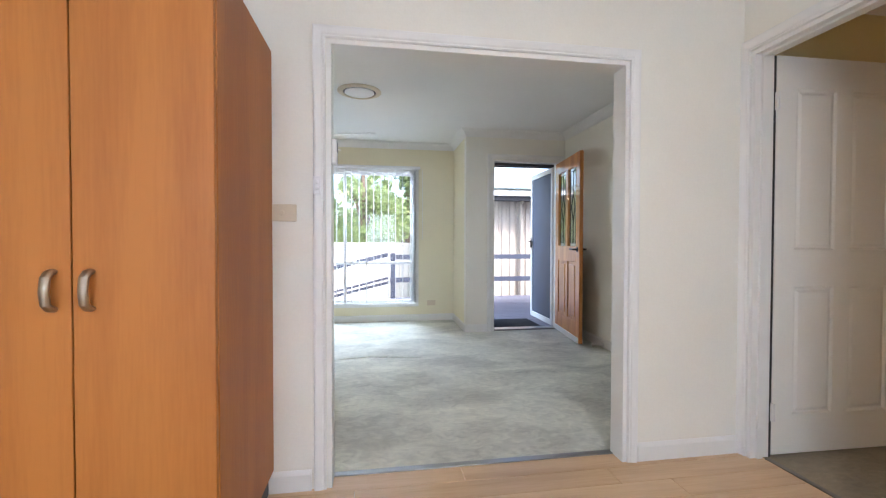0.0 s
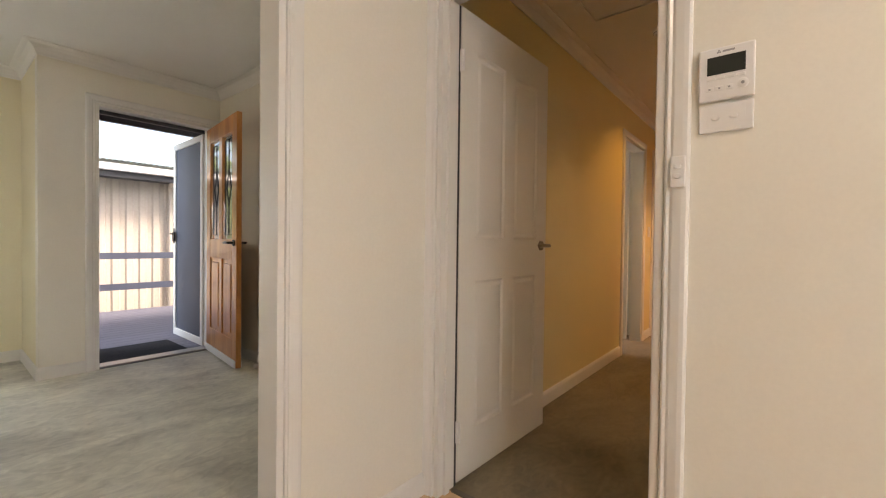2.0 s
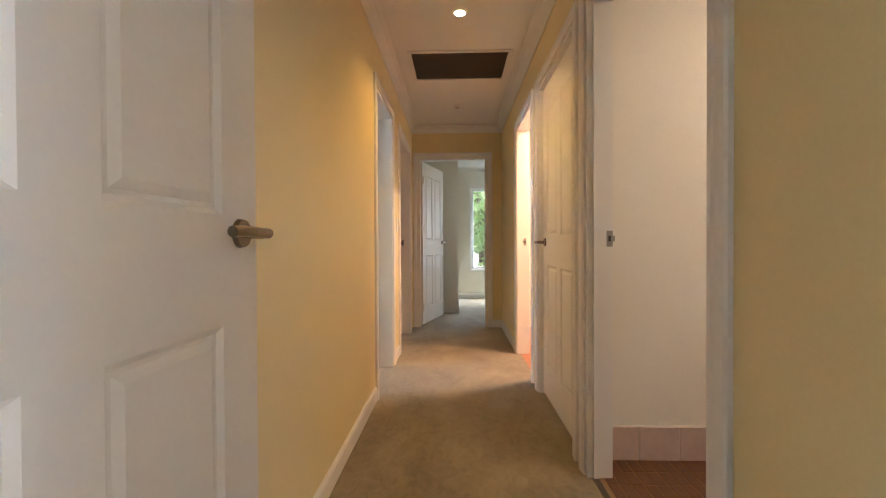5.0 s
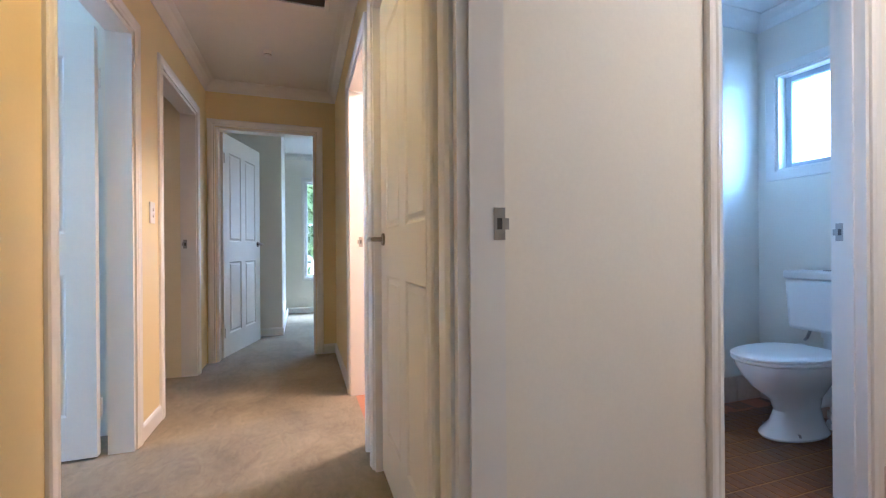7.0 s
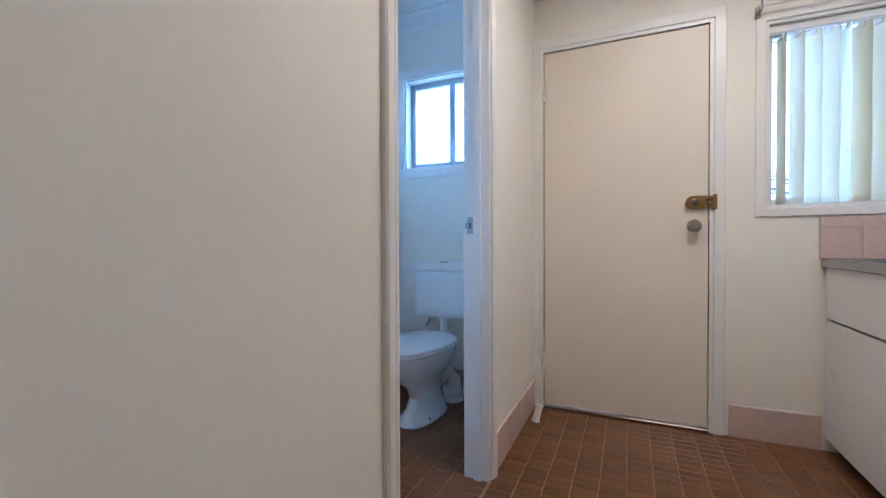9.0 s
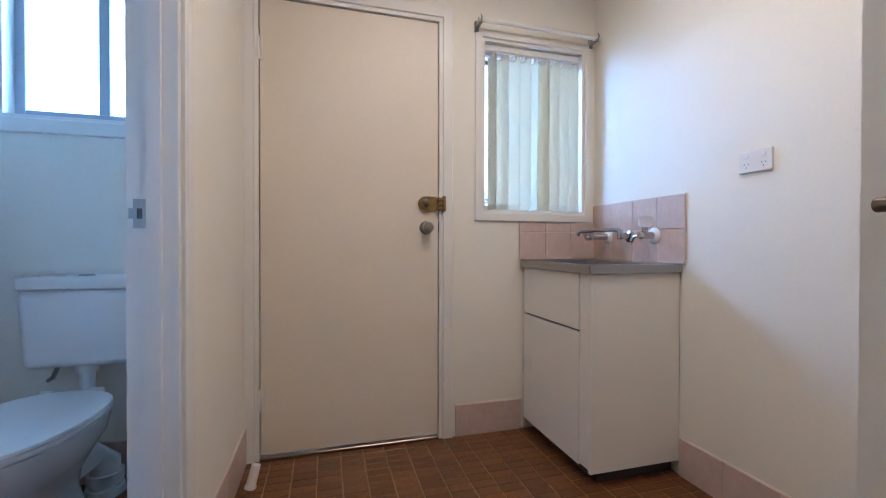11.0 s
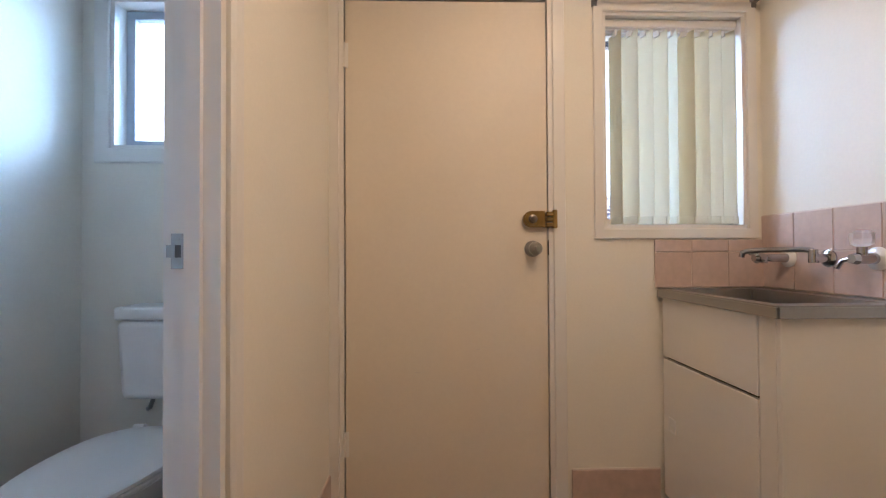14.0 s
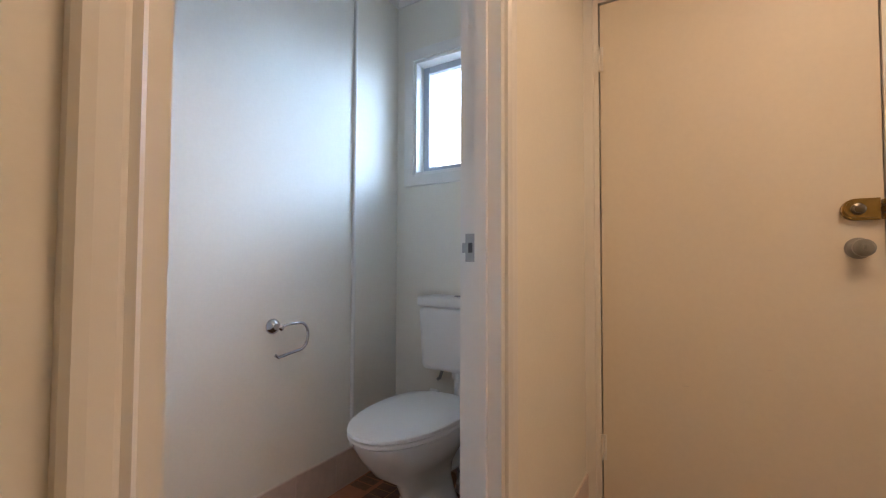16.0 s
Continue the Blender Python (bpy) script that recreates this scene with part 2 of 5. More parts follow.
M_DARK = mat("dark_charcoal_trim", (0.05, 0.05, 0.055), 0.5, spread=0.1)
M_CONCRETE = mat("pale_concrete", (0.42, 0.40, 0.36), 0.9, spread=0.15, grain=40, blotch=1.2, bump=0.15)
M_LEAF = fabric("tree_leaves", (0.30, 0.37, 0.16), 0.6)
M_FROND = fabric("grey_green_palm_fronds", (0.30, 0.36, 0.24), 0.5)
M_BARK = mat("bark", (0.14, 0.10, 0.07), 0.9, spread=0.3, grain=25, bump=0.4)
M_BRICK = mat("brown_house_brick", (0.26, 0.14, 0.09), 0.85, spread=0.3, grain=40, blotch=12, bump=0.2)
M_ROOFTILE = mat("grey_roof_tile", (0.20, 0.19, 0.19), 0.8, spread=0.25, grain=25, blotch=8, bump=0.2, island=0.5)
M_LCD = mat("grey_green_display", (0.03, 0.035, 0.03), 0.15, spread=0.05, bump=0)
M_GREY = mat("grey_print", (0.30, 0.30, 0.30), 0.5, spread=0.05, bump=0)
M_TERRA = mat("terracotta_tile", (0.40, 0.16, 0.08), 0.5, spread=0.15, grain=30)
M_BULB = glow("warm_lamp_glass", (1.0, 0.86, 0.62), 1.1)
M_SPOT = glow("downlight_lens", (1.0, 0.93, 0.78), 2.4)

# ---------------------------------------------------------------- building helpers


def box(bm, x0, x1, y0, y1, z0, z1, bevel=0.0, seg=1):
    g = bmesh.ops.create_cube(bm, size=1.0, matrix=Matrix.Translation(((x0 + x1) / 2, (y0 + y1) / 2, (z0 + z1) / 2)) @ Matrix.Diagonal((abs(x1 - x0), abs(y1 - y0), abs(z1 - z0), 1)))
    if bevel:
        edges = list({e for v in g["verts"] for e in v.link_edges})
        bmesh.ops.bevel(bm, geom=edges, offset=bevel, segments=seg, affect="EDGES", profile=0.5)
    return bm


def cyl(bm, p, q, r0, r1=None, n=20, caps=True):
    """A round bar from p to q."""
    p, q = Vector(p), Vector(q)
    turn = (q - p).to_track_quat("Z", "Y").to_matrix().to_4x4()
    bmesh.ops.create_cone(bm, cap_ends=caps, segments=n, radius1=r0, radius2=r0 if r1 is None else r1, depth=(q - p).length,
                          matrix=Matrix.Translation((p + q) / 2) @ turn)
    return bm


def lathe(bm, profile, m=None, n=28, sx=1.0, sy=1.0):
    """Turns (radius, height) pairs round z; sx, sy make it oval."""
    m = m or Matrix()
    rings = []
    for r, z in profile:
        rings.append([bm.verts.new(m @ Vector((r * sx * math.cos(2 * math.pi * i / n), r * sy * math.sin(2 * math.pi * i / n), z))) for i in range(n)])
    for a, b in zip(rings, rings[1:]):
        for i in range(n):
            bm.faces.new((a[i], a[(i + 1) % n], b[(i + 1) % n], b[i]))
    bm.faces.new(rings[0][::-1])
    bm.faces.new(rings[-1])
    return bm


def tube(bm, points, r, n=12):
    """A round bar bent along points."""
    pts = [Vector(p) for p in points]
    spans = [max(p[k] for p in pts) - min(p[k] for p in pts) for k in range(3)]
    rings, up = [], Vector([1.0 if k == spans.index(min(spans)) else 0.11 for k in range(3)])
    for i, p in enumerate(pts):
        d = (pts[min(i + 1, len(pts) - 1)] - pts[max(i - 1, 0)]).normalized()
        u = d.cross(up)
        u = (u if u.length > 0.1 else d.cross(Vector((1, 0, 0)))).normalized()
        w = d.cross(u)
        rings.append([bm.verts.new(p + r * (u * math.cos(2 * math.pi * k / n) + w * math.sin(2 * math.pi * k / n))) for k in range(n)])
    for a, b in zip(rings, rings[1:]):
        for k in range(n):
            bm.faces.new((a[k], a[(k + 1) % n], b[(k + 1) % n], b[k]))
    bm.faces.new(rings[0][::-1])
    bm.faces.new(rings[-1])
    return bm


def mesh(name, bm, material, smooth=False):
    bmesh.ops.recalc_face_normals(bm, faces=bm.faces[:])
    me = bpy.data.meshes.new(name)
    bm.to_mesh(me)
    bm.free()
    me.materials.append(material)
    if smooth:
        me.polygons.foreach_set("use_smooth", [True] * len(me.polygons))
        me.set_sharp_from_angle(angle=radians(35))
    return me


def part(name, bm, material, parent=None, label="", smooth=False, m=None):
    ob = new(name, mesh(name, bm, material, smooth))
    if m is not None:
        ob.matrix_basis = m
    ob.parent = parent
    return tagged(ob, label)


def structure(name, bm, material, label, category):
    return tagged(part(name, bm, material), label, category, kind="structure")


def base(name, m, label, category, group="", kind=""):
    ob = new(name)
    ob.empty_display_size = 0.1
    ob.matrix_basis = m
    return tagged(ob, label, category, group, kind)


def wall(name, axis, lo, hi, a0, a1, material, label, holes=(), z0=0.0, z1=2.45):
    """A wall whose faces stand at lo and hi on the axis, from a0 to a1 along the other one, with openings (a, b, bottom, top)."""
    bm = bmesh.new()

    def piece(a, b, c, d):
        if b - a > 1e-4 and d - c > 1e-4:
            box(bm, *((lo, hi, a, b) if axis == "x" else (a, b, lo, hi)), c, d)
    at = a0
    for a, b, c, d in sorted(holes):
        piece(at, a, z0, z1), piece(a, b, z0, c), piece(a, b, d, z1)
        at = b
    piece(at, a1, z0, z1)
    bmesh.ops.remove_doubles(bm, verts=bm.verts[:], dist=1e-4)
    return structure(name, bm, material, label, "wall")


def run(bm, points, profile, closed=False):
    """Sweeps a profile of (out, up) along a line on plan; out is to the left of the way."""
    pts = [Vector((x, y, 0)) for x, y in points]
    rings = []
    for i, p in enumerate(pts):
        dirs = []
        if i > 0:
            dirs.append((p - pts[i - 1]).normalized())
        if i < len(pts) - 1:
            dirs.append((pts[i + 1] - p).normalized())
        nrm = sum((Vector((-d.y, d.x, 0)) for d in dirs), Vector()) / len(dirs)
        nrm /= nrm.length_squared
        rings.append([bm.verts.new(p + nrm * o + Vector((0, 0, u))) for o, u in profile])
    for a, b in zip(rings, rings[1:]):
        for k in range(len(profile)):
            j = (k + 1) % len(profile)
            bm.faces.new((a[k], a[j], b[j], b[k]))
    bm.faces.new(rings[0][::-1])
    bm.faces.new(rings[-1])
    return bm


SKIRT = [(0, 0), (0.013, 0), (0.013, 0.072), (0.008, 0.084), (0.004, 0.09), (0, 0.09)]
COVE = [(0, 2.449), (0, 2.365), (0.006, 2.365), (0.012, 2.385), (0.026, 2.412), (0.048, 2.433), (0.070, 2.441), (0.078, 2.444), (0.078, 2.449)]
ARCH = [(0.006, 0), (0.006, 0.012), (0.012, 0.015), (0.020, 0.011), (0.028, 0.016), (0.050, 0.019), (0.062, 0.018), (0.068, 0.012), (0.068, 0)]


FLAT = [(0.0, 0), (0.0, 0.009), (0.003, 0.012), (0.047, 0.012), (0.05, 0.009), (0.05, 0)]


def architrave(name, axis, face, out, a0, a1, top, parent, width=1.0, sill=None, shape=None):
    """Trim round an opening in the wall face; out: +1 or -1, the way the face looks; shape: its section."""
    shape = shape or ARCH
    bm = bmesh.new()
    rings = [[], [], [], []]
    foot = 0.0 if sill is None else sill
    for u, d in shape:
        u *= width
        low = foot - (u if sill is not None else 0)
        for k, (a, z) in enumerate(((a0 - u, low), (a0 - u, top + u), (a1 + u, top + u), (a1 + u, low))):
            co = (face + out * d, a, z) if axis == "x" else (a, face + out * d, z)
            rings[k].append(bm.verts.new(co))
    pairs = [(0, 1), (1, 2), (2, 3)] + ([(3, 0)] if sill is not None else [])
    for p, q in pairs:
        for k in range(len(shape)):
            j = (k + 1) % len(shape)
            bm.faces.new((rings[p][k], rings[p][j], rings[q][j], rings[q][k]))
    if sill is None:
        bm.faces.new(rings[0]), bm.faces.new(rings[3])
    return part(name, bm, M_TRIM, parent)


def lining(axis, lo, hi, a0, a1, top, parent, stop=None):
    """The jamb boards that line a doorway, with a stop bead."""
    bm = bmesh.new()
    t = 0.018

    def bx(a, b, c, d, z0, z1):
        box(bm, *((c, d, a, b) if axis == "x" else (a, b, c, d)), z0, z1)
    bx(a0 - 0.002, a0 + t, lo - 0.004, hi + 0.004, 0, top), bx(a1 - t, a1 + 0.002, lo - 0.004, hi + 0.004, 0, top)
    bx(a0 + t, a1 - t, lo - 0.004, hi + 0.004, top - t, top + 0.002)
    if stop:
        s0, s1 = stop
        bx(a0 + t, a0 + t + 0.011, s0, s1, 0, top - t), bx(a1 - t - 0.011, a1 - t, s0, s1, 0, top - t)
        bx(a0 + t + 0.011, a1 - t - 0.011, s0, s1, top - t - 0.011, top - t)
    return part("jamb", bm, M_TRIM, parent)


def panel_leaf(w, h=2.03, t=0.036, rows=((0.20, 0.86), (1.05, 1.87)), stile=0.115, mid=0.09):
    """A moulded door leaf: sunk and raised panels on both faces. It lies along +x from its hinge edge, its middle on y = 0."""
    bm = bmesh.new()
    half = (w - 2 * stile - mid) / 2
    xs = [0, stile, stile + half, stile + half + mid, w - stile, w]
    zs = [0] + [z for r in rows for z in r] + [h]
    wells = []
    for y in (-t / 2, t / 2):
        grid = [[bm.verts.new((x, y, z)) for x in xs] for z in zs]
        for i in range(len(zs) - 1):
            for j in range(5):
                f = bm.faces.new((grid[i][j], grid[i][j + 1], grid[i + 1][j + 1], grid[i + 1][j]))
                if i % 2 == 1 and j in (1, 3):
                    wells.append(f)
        if y < 0:
            front = grid
    back = grid
    nz, nx = len(zs), len(xs)
    for i in range(nz - 1):
        bm.faces.new((front[i][0], front[i + 1][0], back[i + 1][0], back[i][0]))
        bm.faces.new((front[i][nx - 1], back[i][nx - 1], back[i + 1][nx - 1], front[i + 1][nx - 1]))
    for j in range(nx - 1):
        bm.faces.new((front[0][j], back[0][j], back[0][j + 1], front[0][j + 1]))
        bm.faces.new((front[nz - 1][j], front[nz - 1][j + 1], back[nz - 1][j + 1], back[nz - 1][j]))
    bmesh.ops.recalc_face_normals(bm, faces=bm.faces[:])
    bmesh.ops.inset_individual(bm, faces=wells, thickness=0.014, depth=-0.008)
    bmesh.ops.inset_individual(bm, faces=wells, thickness=0.010, depth=0.0)
    bmesh.ops.inset_individual(bm, faces=wells, thickness=0.020, depth=0.006)
    return bm


def lever(parent, x, z, t, away, mat_=None, side=1, name="door_handle"):
    """A lever on a round rose; side: the face it stands on, away: the way the lever points along x."""
    bm = bmesh.new()
    s = side
    y0 = s * t / 2
    cyl(bm, (x, y0, z), (x, y0 + s * 0.009, z), 0.027, 0.025, 28)
    cyl(bm, (x, y0 + s * 0.009, z), (x, y0 + s * 0.045, z), 0.010, 0.010, 16)
    tube(bm, [(x - away * 0.012, y0 + s * 0.048, z), (x + away * 0.02, y0 + s * 0.05, z), (x + away * 0.07, y0 + s * 0.05, z + 0.002), (x + away * 0.105, y0 + s * 0.046, z)], 0.0095, 12)
    return part(name, bm, mat_ or M_NICKEL, parent, "satin nickel lever handle", smooth=True)


def hinge(parent, x, y, z):
    bm = bmesh.new()
    cyl(bm, (x, y, z - 0.045), (x, y, z + 0.045), 0.006, None, 12)
    for dz in (-0.0155, 0.0155):
        cyl(bm, (x, y, z + dz - 0.001), (x, y, z + dz + 0.001), 0.0068, None, 12)
    box(bm, x, x + 0.004, y - 0.018, y, z - 0.045, z + 0.045)
    return part("hinge", bm, M_TRIM, parent, "painted butt hinge")


def strike(parent, axis, face, out, a, z, lip=1, slim=1.0, material=None):
    """A latch plate let into a jamb; face: the jamb's surface, out: the way it looks, a: its place across the jamb."""
    bm, hole = bmesh.new(), bmesh.new()

    def put(b, d0, d1, u0, u1, z0, z1, bev=0.0):
        u0, u1 = sorted((u0 * lip * slim, u1 * lip * slim))
        lo, hi = sorted((face + out * d0, face + out * d1))
        box(b, *((lo, hi, a + u0, a + u1) if axis == "x" else (a + u0, a + u1, lo, hi)), z0, z1, bev)
    for q in ((-0.013, 0.013, z + 0.012, z + 0.034), (-0.013, 0.013, z - 0.034, z - 0.012), (-0.013, -0.006, z - 0.012, z + 0.012), (0.006, 0.022, z - 0.012, z + 0.012)):
        put(bm, 0.0, 0.002, *q)
    put(hole, 0.0, 0.0008, -0.006, 0.006, z - 0.012, z + 0.012)
    for s in (-0.024, 0.024):
        put(bm, 0.002, 0.003, -0.003, 0.003, z + s - 0.003, z + s + 0.003)
    ob = part("strike_plate", bm, material or M_STEEL, parent, "brushed steel strike plate")
    part("latch_hole", hole, M_DARK, ob)
    return ob

# ---------------------------------------------------------------- setting: floors, walls, ceiling
YK, XK = 1.875, 0.993            # kitchen faces of the living-room wall and of the hall wall
HN, HS = 1.912, 0.82              # hall walls
XE = 6.20                        # wall at the hall's end
LW, LE, LS, LN = 1.29, 3.06, -1.70, 0.72   # laundry
OPEN = (-1.10, 0.345, 1.987)       # wide opening to the living room

bm = bmesh.new()
bmesh.ops.create_grid(bm, x_segments=1, y_segments=1, size=400, matrix=Matrix.Translation((0, 0, -0.55)))
structure("ground", bm, M_CONCRETE, "pale concrete and bare ground around the house", "ground")
bm = bmesh.new(); box(bm, -3.1, 9.1, -3.1, 1.985, -0.5, -0.03); box(bm, -4.3, 9.1, 1.985, 5.03, -0.5, -0.03); box(bm, -4.3, 0.285, 5.03, 5.87, -0.5, -0.03)
structure("floor_slab", bm, M_CONCRETE, "grey concrete floor slab under the rooms", "floor")
bm = bmesh.new(); box(bm, -4.3, 1.45, 1.985, 4.93, -0.03, 0.0); box(bm, -4.3, 0.19, 4.93, 5.75, -0.03, 0.0)
structure("floor_living_room", bm, M_CARPET, "worn grey-green cut-pile carpet with brush marks", "carpet")
# living-room carpet carried on, the hall's dimmer light put into its colour
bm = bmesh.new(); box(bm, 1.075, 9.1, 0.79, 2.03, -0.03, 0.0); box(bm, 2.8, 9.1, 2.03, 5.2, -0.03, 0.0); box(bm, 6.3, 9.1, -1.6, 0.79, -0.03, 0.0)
structure("floor_hall", bm, M_CARPET_DIM, "worn cut-pile carpet in the hallway, coloured dark for its dim light", "carpet")
bm = bmesh.new(); box(bm, 3.9, 6.2, -1.7, 0.79, -0.03, 0.0)
structure("floor_bathroom", bm, M_TERRA, "terracotta tiled bathroom floor", "floor")
bm = bmesh.new(); box(bm, 1.2, 4.1, -1.85, 0.79, -0.03, -0.006)
structure("floor_laundry", bm, M_FLOORGROUT, "brown small-tile floor with sandy grout", "floor")
floor_laundry = bpy.data.objects["floor_laundry"]
bm = bmesh.new(); box(bm, -3.1, 1.075, -3.1, 1.975, -0.03, -0.008)
floor_kitchen = structure("floor_kitchen", bm, M_GROUT, "pale oak laminate floorboards", "floor")
bm = bmesh.new(); box(bm, -4.4, 9.2, -3.2, 6.0, 2.45, 2.55)
structure("ceiling", bm, M_CEIL, "flat white painted plasterboard ceiling", "ceiling")

W = "cream painted plaster wall"
wall("wall_kitchen_living", "y", YK, YK + 0.10, -4.4, XK + 0.10, M_WALL, "cream painted wall with a wide cased opening", [(OPEN[0], OPEN[1], 0, OPEN[2])])
wall("wall_kitchen_hall", "x", XK, XK + 0.10, -3.1, YK, M_WALL, "cream painted wall with the hall doorway", [(0.997, 1.822, 0, 2.06)])
# its opening belongs to the added window behind the view
wall("wall_kitchen_south", "y", -3.2, -3.1, -3.2, XK + 0.1, M_WALL, W, [(-2.2, -0.2, 0.95, 2.1)])
wall("wall_kitchen_west", "x", -3.2, -3.1, -3.1, YK, M_WALL, W)
wall("wall_living_west", "x", -4.4, -4.3, YK + 0.1, 6.0, M_YELLOW, "pale yellow painted plaster wall")
wall("wall_living_window", "y", 5.75, 5.87, -4.3, 0.285, M_YELLOW, "pale yellow painted wall with a large window", [(-2.25, -0.35, 0.24, 2.06)])
wall("wall_porch_side", "x", 0.185, 0.285, 5.03, 5.75, M_YELLOW, "pale yellow return wall beside the front door")
wall("wall_front_door", "y", 4.93, 5.03, 0.185, 1.56, M_WALL, "cream painted wall round the front door", [(0.52, 1.37, 0, 2.10)])
wall("wall_living_east", "x", 1.45, 1.55, HN + 0.1, 4.93, M_WALL, W)
wall("wall_hall_north", "y", HN, HN + 0.10, XK + 0.10, 9.0, M_HALL_WARMED, "pale yellow painted hallway wall with doorways", [(3.85, 4.54, 0, 2.06), (4.985, 5.835, 0, 2.06)])
wall("wall_hall_south", "y", HS - 0.10, HS, XK + 0.10, XE, M_HALL_WARMED, "pale yellow painted hallway wall with doorways", [(2.03, 2.918, 0, 2.06), (3.105, 3.955, 0, 2.06), (4.20, 4.965, 0, 2.06)])
wall("wall_hall_end", "x", XE, XE + 0.10, HS - 0.1, HN, M_HALL_WARMED, "pale yellow wall at the end of the hallway", [(1.005, 1.835, 0, 2.06)])
wall("wall_laundry_west", "x", LW - 0.10, LW, LS, LN, M_WALL, "cream painted laundry wall")
wall("wall_laundry_back", "y", LS - 0.14, LS, LW - 0.1, 4.13, M_WALL, "cream painted outer wall of laundry and toilet", [(2.16, 3.02, 0, 2.08), (1.356, 1.951, 1.125, 2.015), (3.29, 3.92, 1.45, 2.05)])
wall("wall_laundry_toilet", "x", LE, LE + 0.10, LS, LN, M_WALL, "cream painted wall with the toilet doorway", [(-0.85, -0.10, 0, 2.06)])
wall("wall_toilet_east", "x", 4.03, 4.13, LS, LN, M_WALL, "cream painted toilet wall")
wall("wall_toilet_north", "y", 0.0, 0.08, LE + 0.10, 4.03, M_WALL, "cream painted toilet wall")
wall("wall_cupboard_back", "y", 0.20, 0.26, LE + 0.10, 4.03, M_WALL, "plain painted cupboard back")
wall("wall_bathroom_far", "y", -1.8, -1.7, 4.13, 6.3, M_WALL, W)
wall("wall_bathroom_east", "x", 6.2, 6.3, -1.7, HS - 0.1, M_WALL, W)
wall("wall_bedroom_window", "x", 8.95, 9.07, -1.7, HN, M_WALL, "cream painted bedroom wall with a tall window", [(-1.1, 1.09, 0.54, 2.06)])
wall("wall_bedroom_south", "y", -1.8, -1.7, 6.3, 9.07, M_WALL, W)
wall("wall_bedroom_wardrobe", "y", 1.345, 1.42, 7.27, 8.3, M_WALL, "painted end panel of the built-in wardrobe")
wall("wall_wardrobe_end", "x", 7.27, 7.35, 1.42, HN, M_WALL, "pale painted wall return inside the bedroom")
wall("wall_room_one_west", "x", 2.75, 2.85, HN + 0.1, 5.1, M_WALL, W)
wall("wall_room_divide", "x", 4.78, 4.88, HN + 0.1, 5.1, M_WALL, W)
wall("wall_room_two_east", "x", 5.82, 5.92, HN + 0.1, 5.1, M_YELLOW, W)
wall("wall_rooms_north", "y", 5.1, 5.2, 1.56, 9.07, M_WALL, W, [(3.0, 4.5, 0.9, 2.1)])

# cornices and skirtings
for pts in ([(XK, -3.1), (XK, YK), (-3.1, YK)], [(-4.3, 1.975), (1.45, 1.975), (1.45, 4.93), (0.185, 4.93), (0.185, 5.75), (-4.3, 5.75), (-4.3, 1.975)],
            [(XK + 0.1, HS), (XE, HS), (XE, HN), (XK + 0.1, HN), (XK + 0.1, HS)],
            [(LW, LS), (LE, LS), (LE, LN), (LW, LN), (LW, LS)], [(LE + 0.1, LS), (4.03, LS), (4.03, 0.0), (LE + 0.1, 0.0)],
            [(8.95, 1.345), (8.95, -1.7)][::-1]):
    bm = bmesh.new(); run(bm, pts, COVE)
    structure("cornice", bm, M_CEIL, "white coved plaster cornice", "cornice")
for pts in ([(XK, 1.8745), (XK, YK), (OPEN[1] + 0.062, YK)], [(XK, -3.1), (XK, 0.93)], [(OPEN[0] - 0.07, YK), (-1.36, YK)],
            [(1.45, 1.975), (1.45, 4.93), (1.438, 4.93)], [(0.452, 4.93), (0.185, 4.93), (0.185, 5.75), (-4.3, 5.75), (-4.3, 1.975)],
            [(XK + 0.1, HS), (1.96, HS)], [(5.035, HS), (XE, HS), (XE, 0.935)], [(4.915, HN), (4.61, HN)], [(3.78, HN), (XK + 0.1, HN)],
            [(8.95, -1.7), (8.95, 1.345), (7.27, 1.345), (7.27, HN)]):
    bm = bmesh.new(); run(bm, pts, SKIRT)
    structure("baseboard", bm, M_TRIM, "white painted timber skirting board", "skirting board")
# metal strip between laminate and carpet, and door thresholds
bm = bmesh.new(); box(bm, OPEN[0], OPEN[1], 1.955, 1.995, -0.004, 0.005, 0.003)
structure("trim_carpet_edge", bm, M_STEEL, "thin metal carpet edge strip", "threshold")
bm = bmesh.new(); box(bm, 1.06, 1.09, 1.0, 1.79, -0.004, 0.004, 0.002)
structure("trim_hall_threshold", bm, M_NICKEL, "thin bronze carpet edge strip in the hall doorway", "threshold")
bm = bmesh.new(); box(bm, 2.05, 2.90, 0.775, 0.805, -0.006, 0.003, 0.002)
structure("trim_laundry_threshold", bm, M_NICKEL, "thin metal strip between carpet and tiles", "threshold")

# ---------------------------------------------------------------- doors
LEAF = {}


def leaf_at(parent, w, m, handle_z=1.0, t=0.036, away=-1, sides=(1, -1), hinges=True, name="leaf"):
    """A moulded leaf hung at m, with levers on both faces and three hinges."""
    key = round(w, 3)
    if key not in LEAF:
        LEAF[key] = mesh("leaf", panel_leaf(w), M_DOOR)
    ob = new(name, LEAF[key])
    ob.matrix_basis = m
    ob.parent = parent
    tagged(ob, "moulded four-panel white door leaf")
    for s in sides:
        lever(ob, w - 0.06, handle_z, t, away, side=s)
    if hinges:
        for z in (0.22, 1.80):
            hinge(ob, -0.004, -t / 2 - 0.002, z)
    return ob


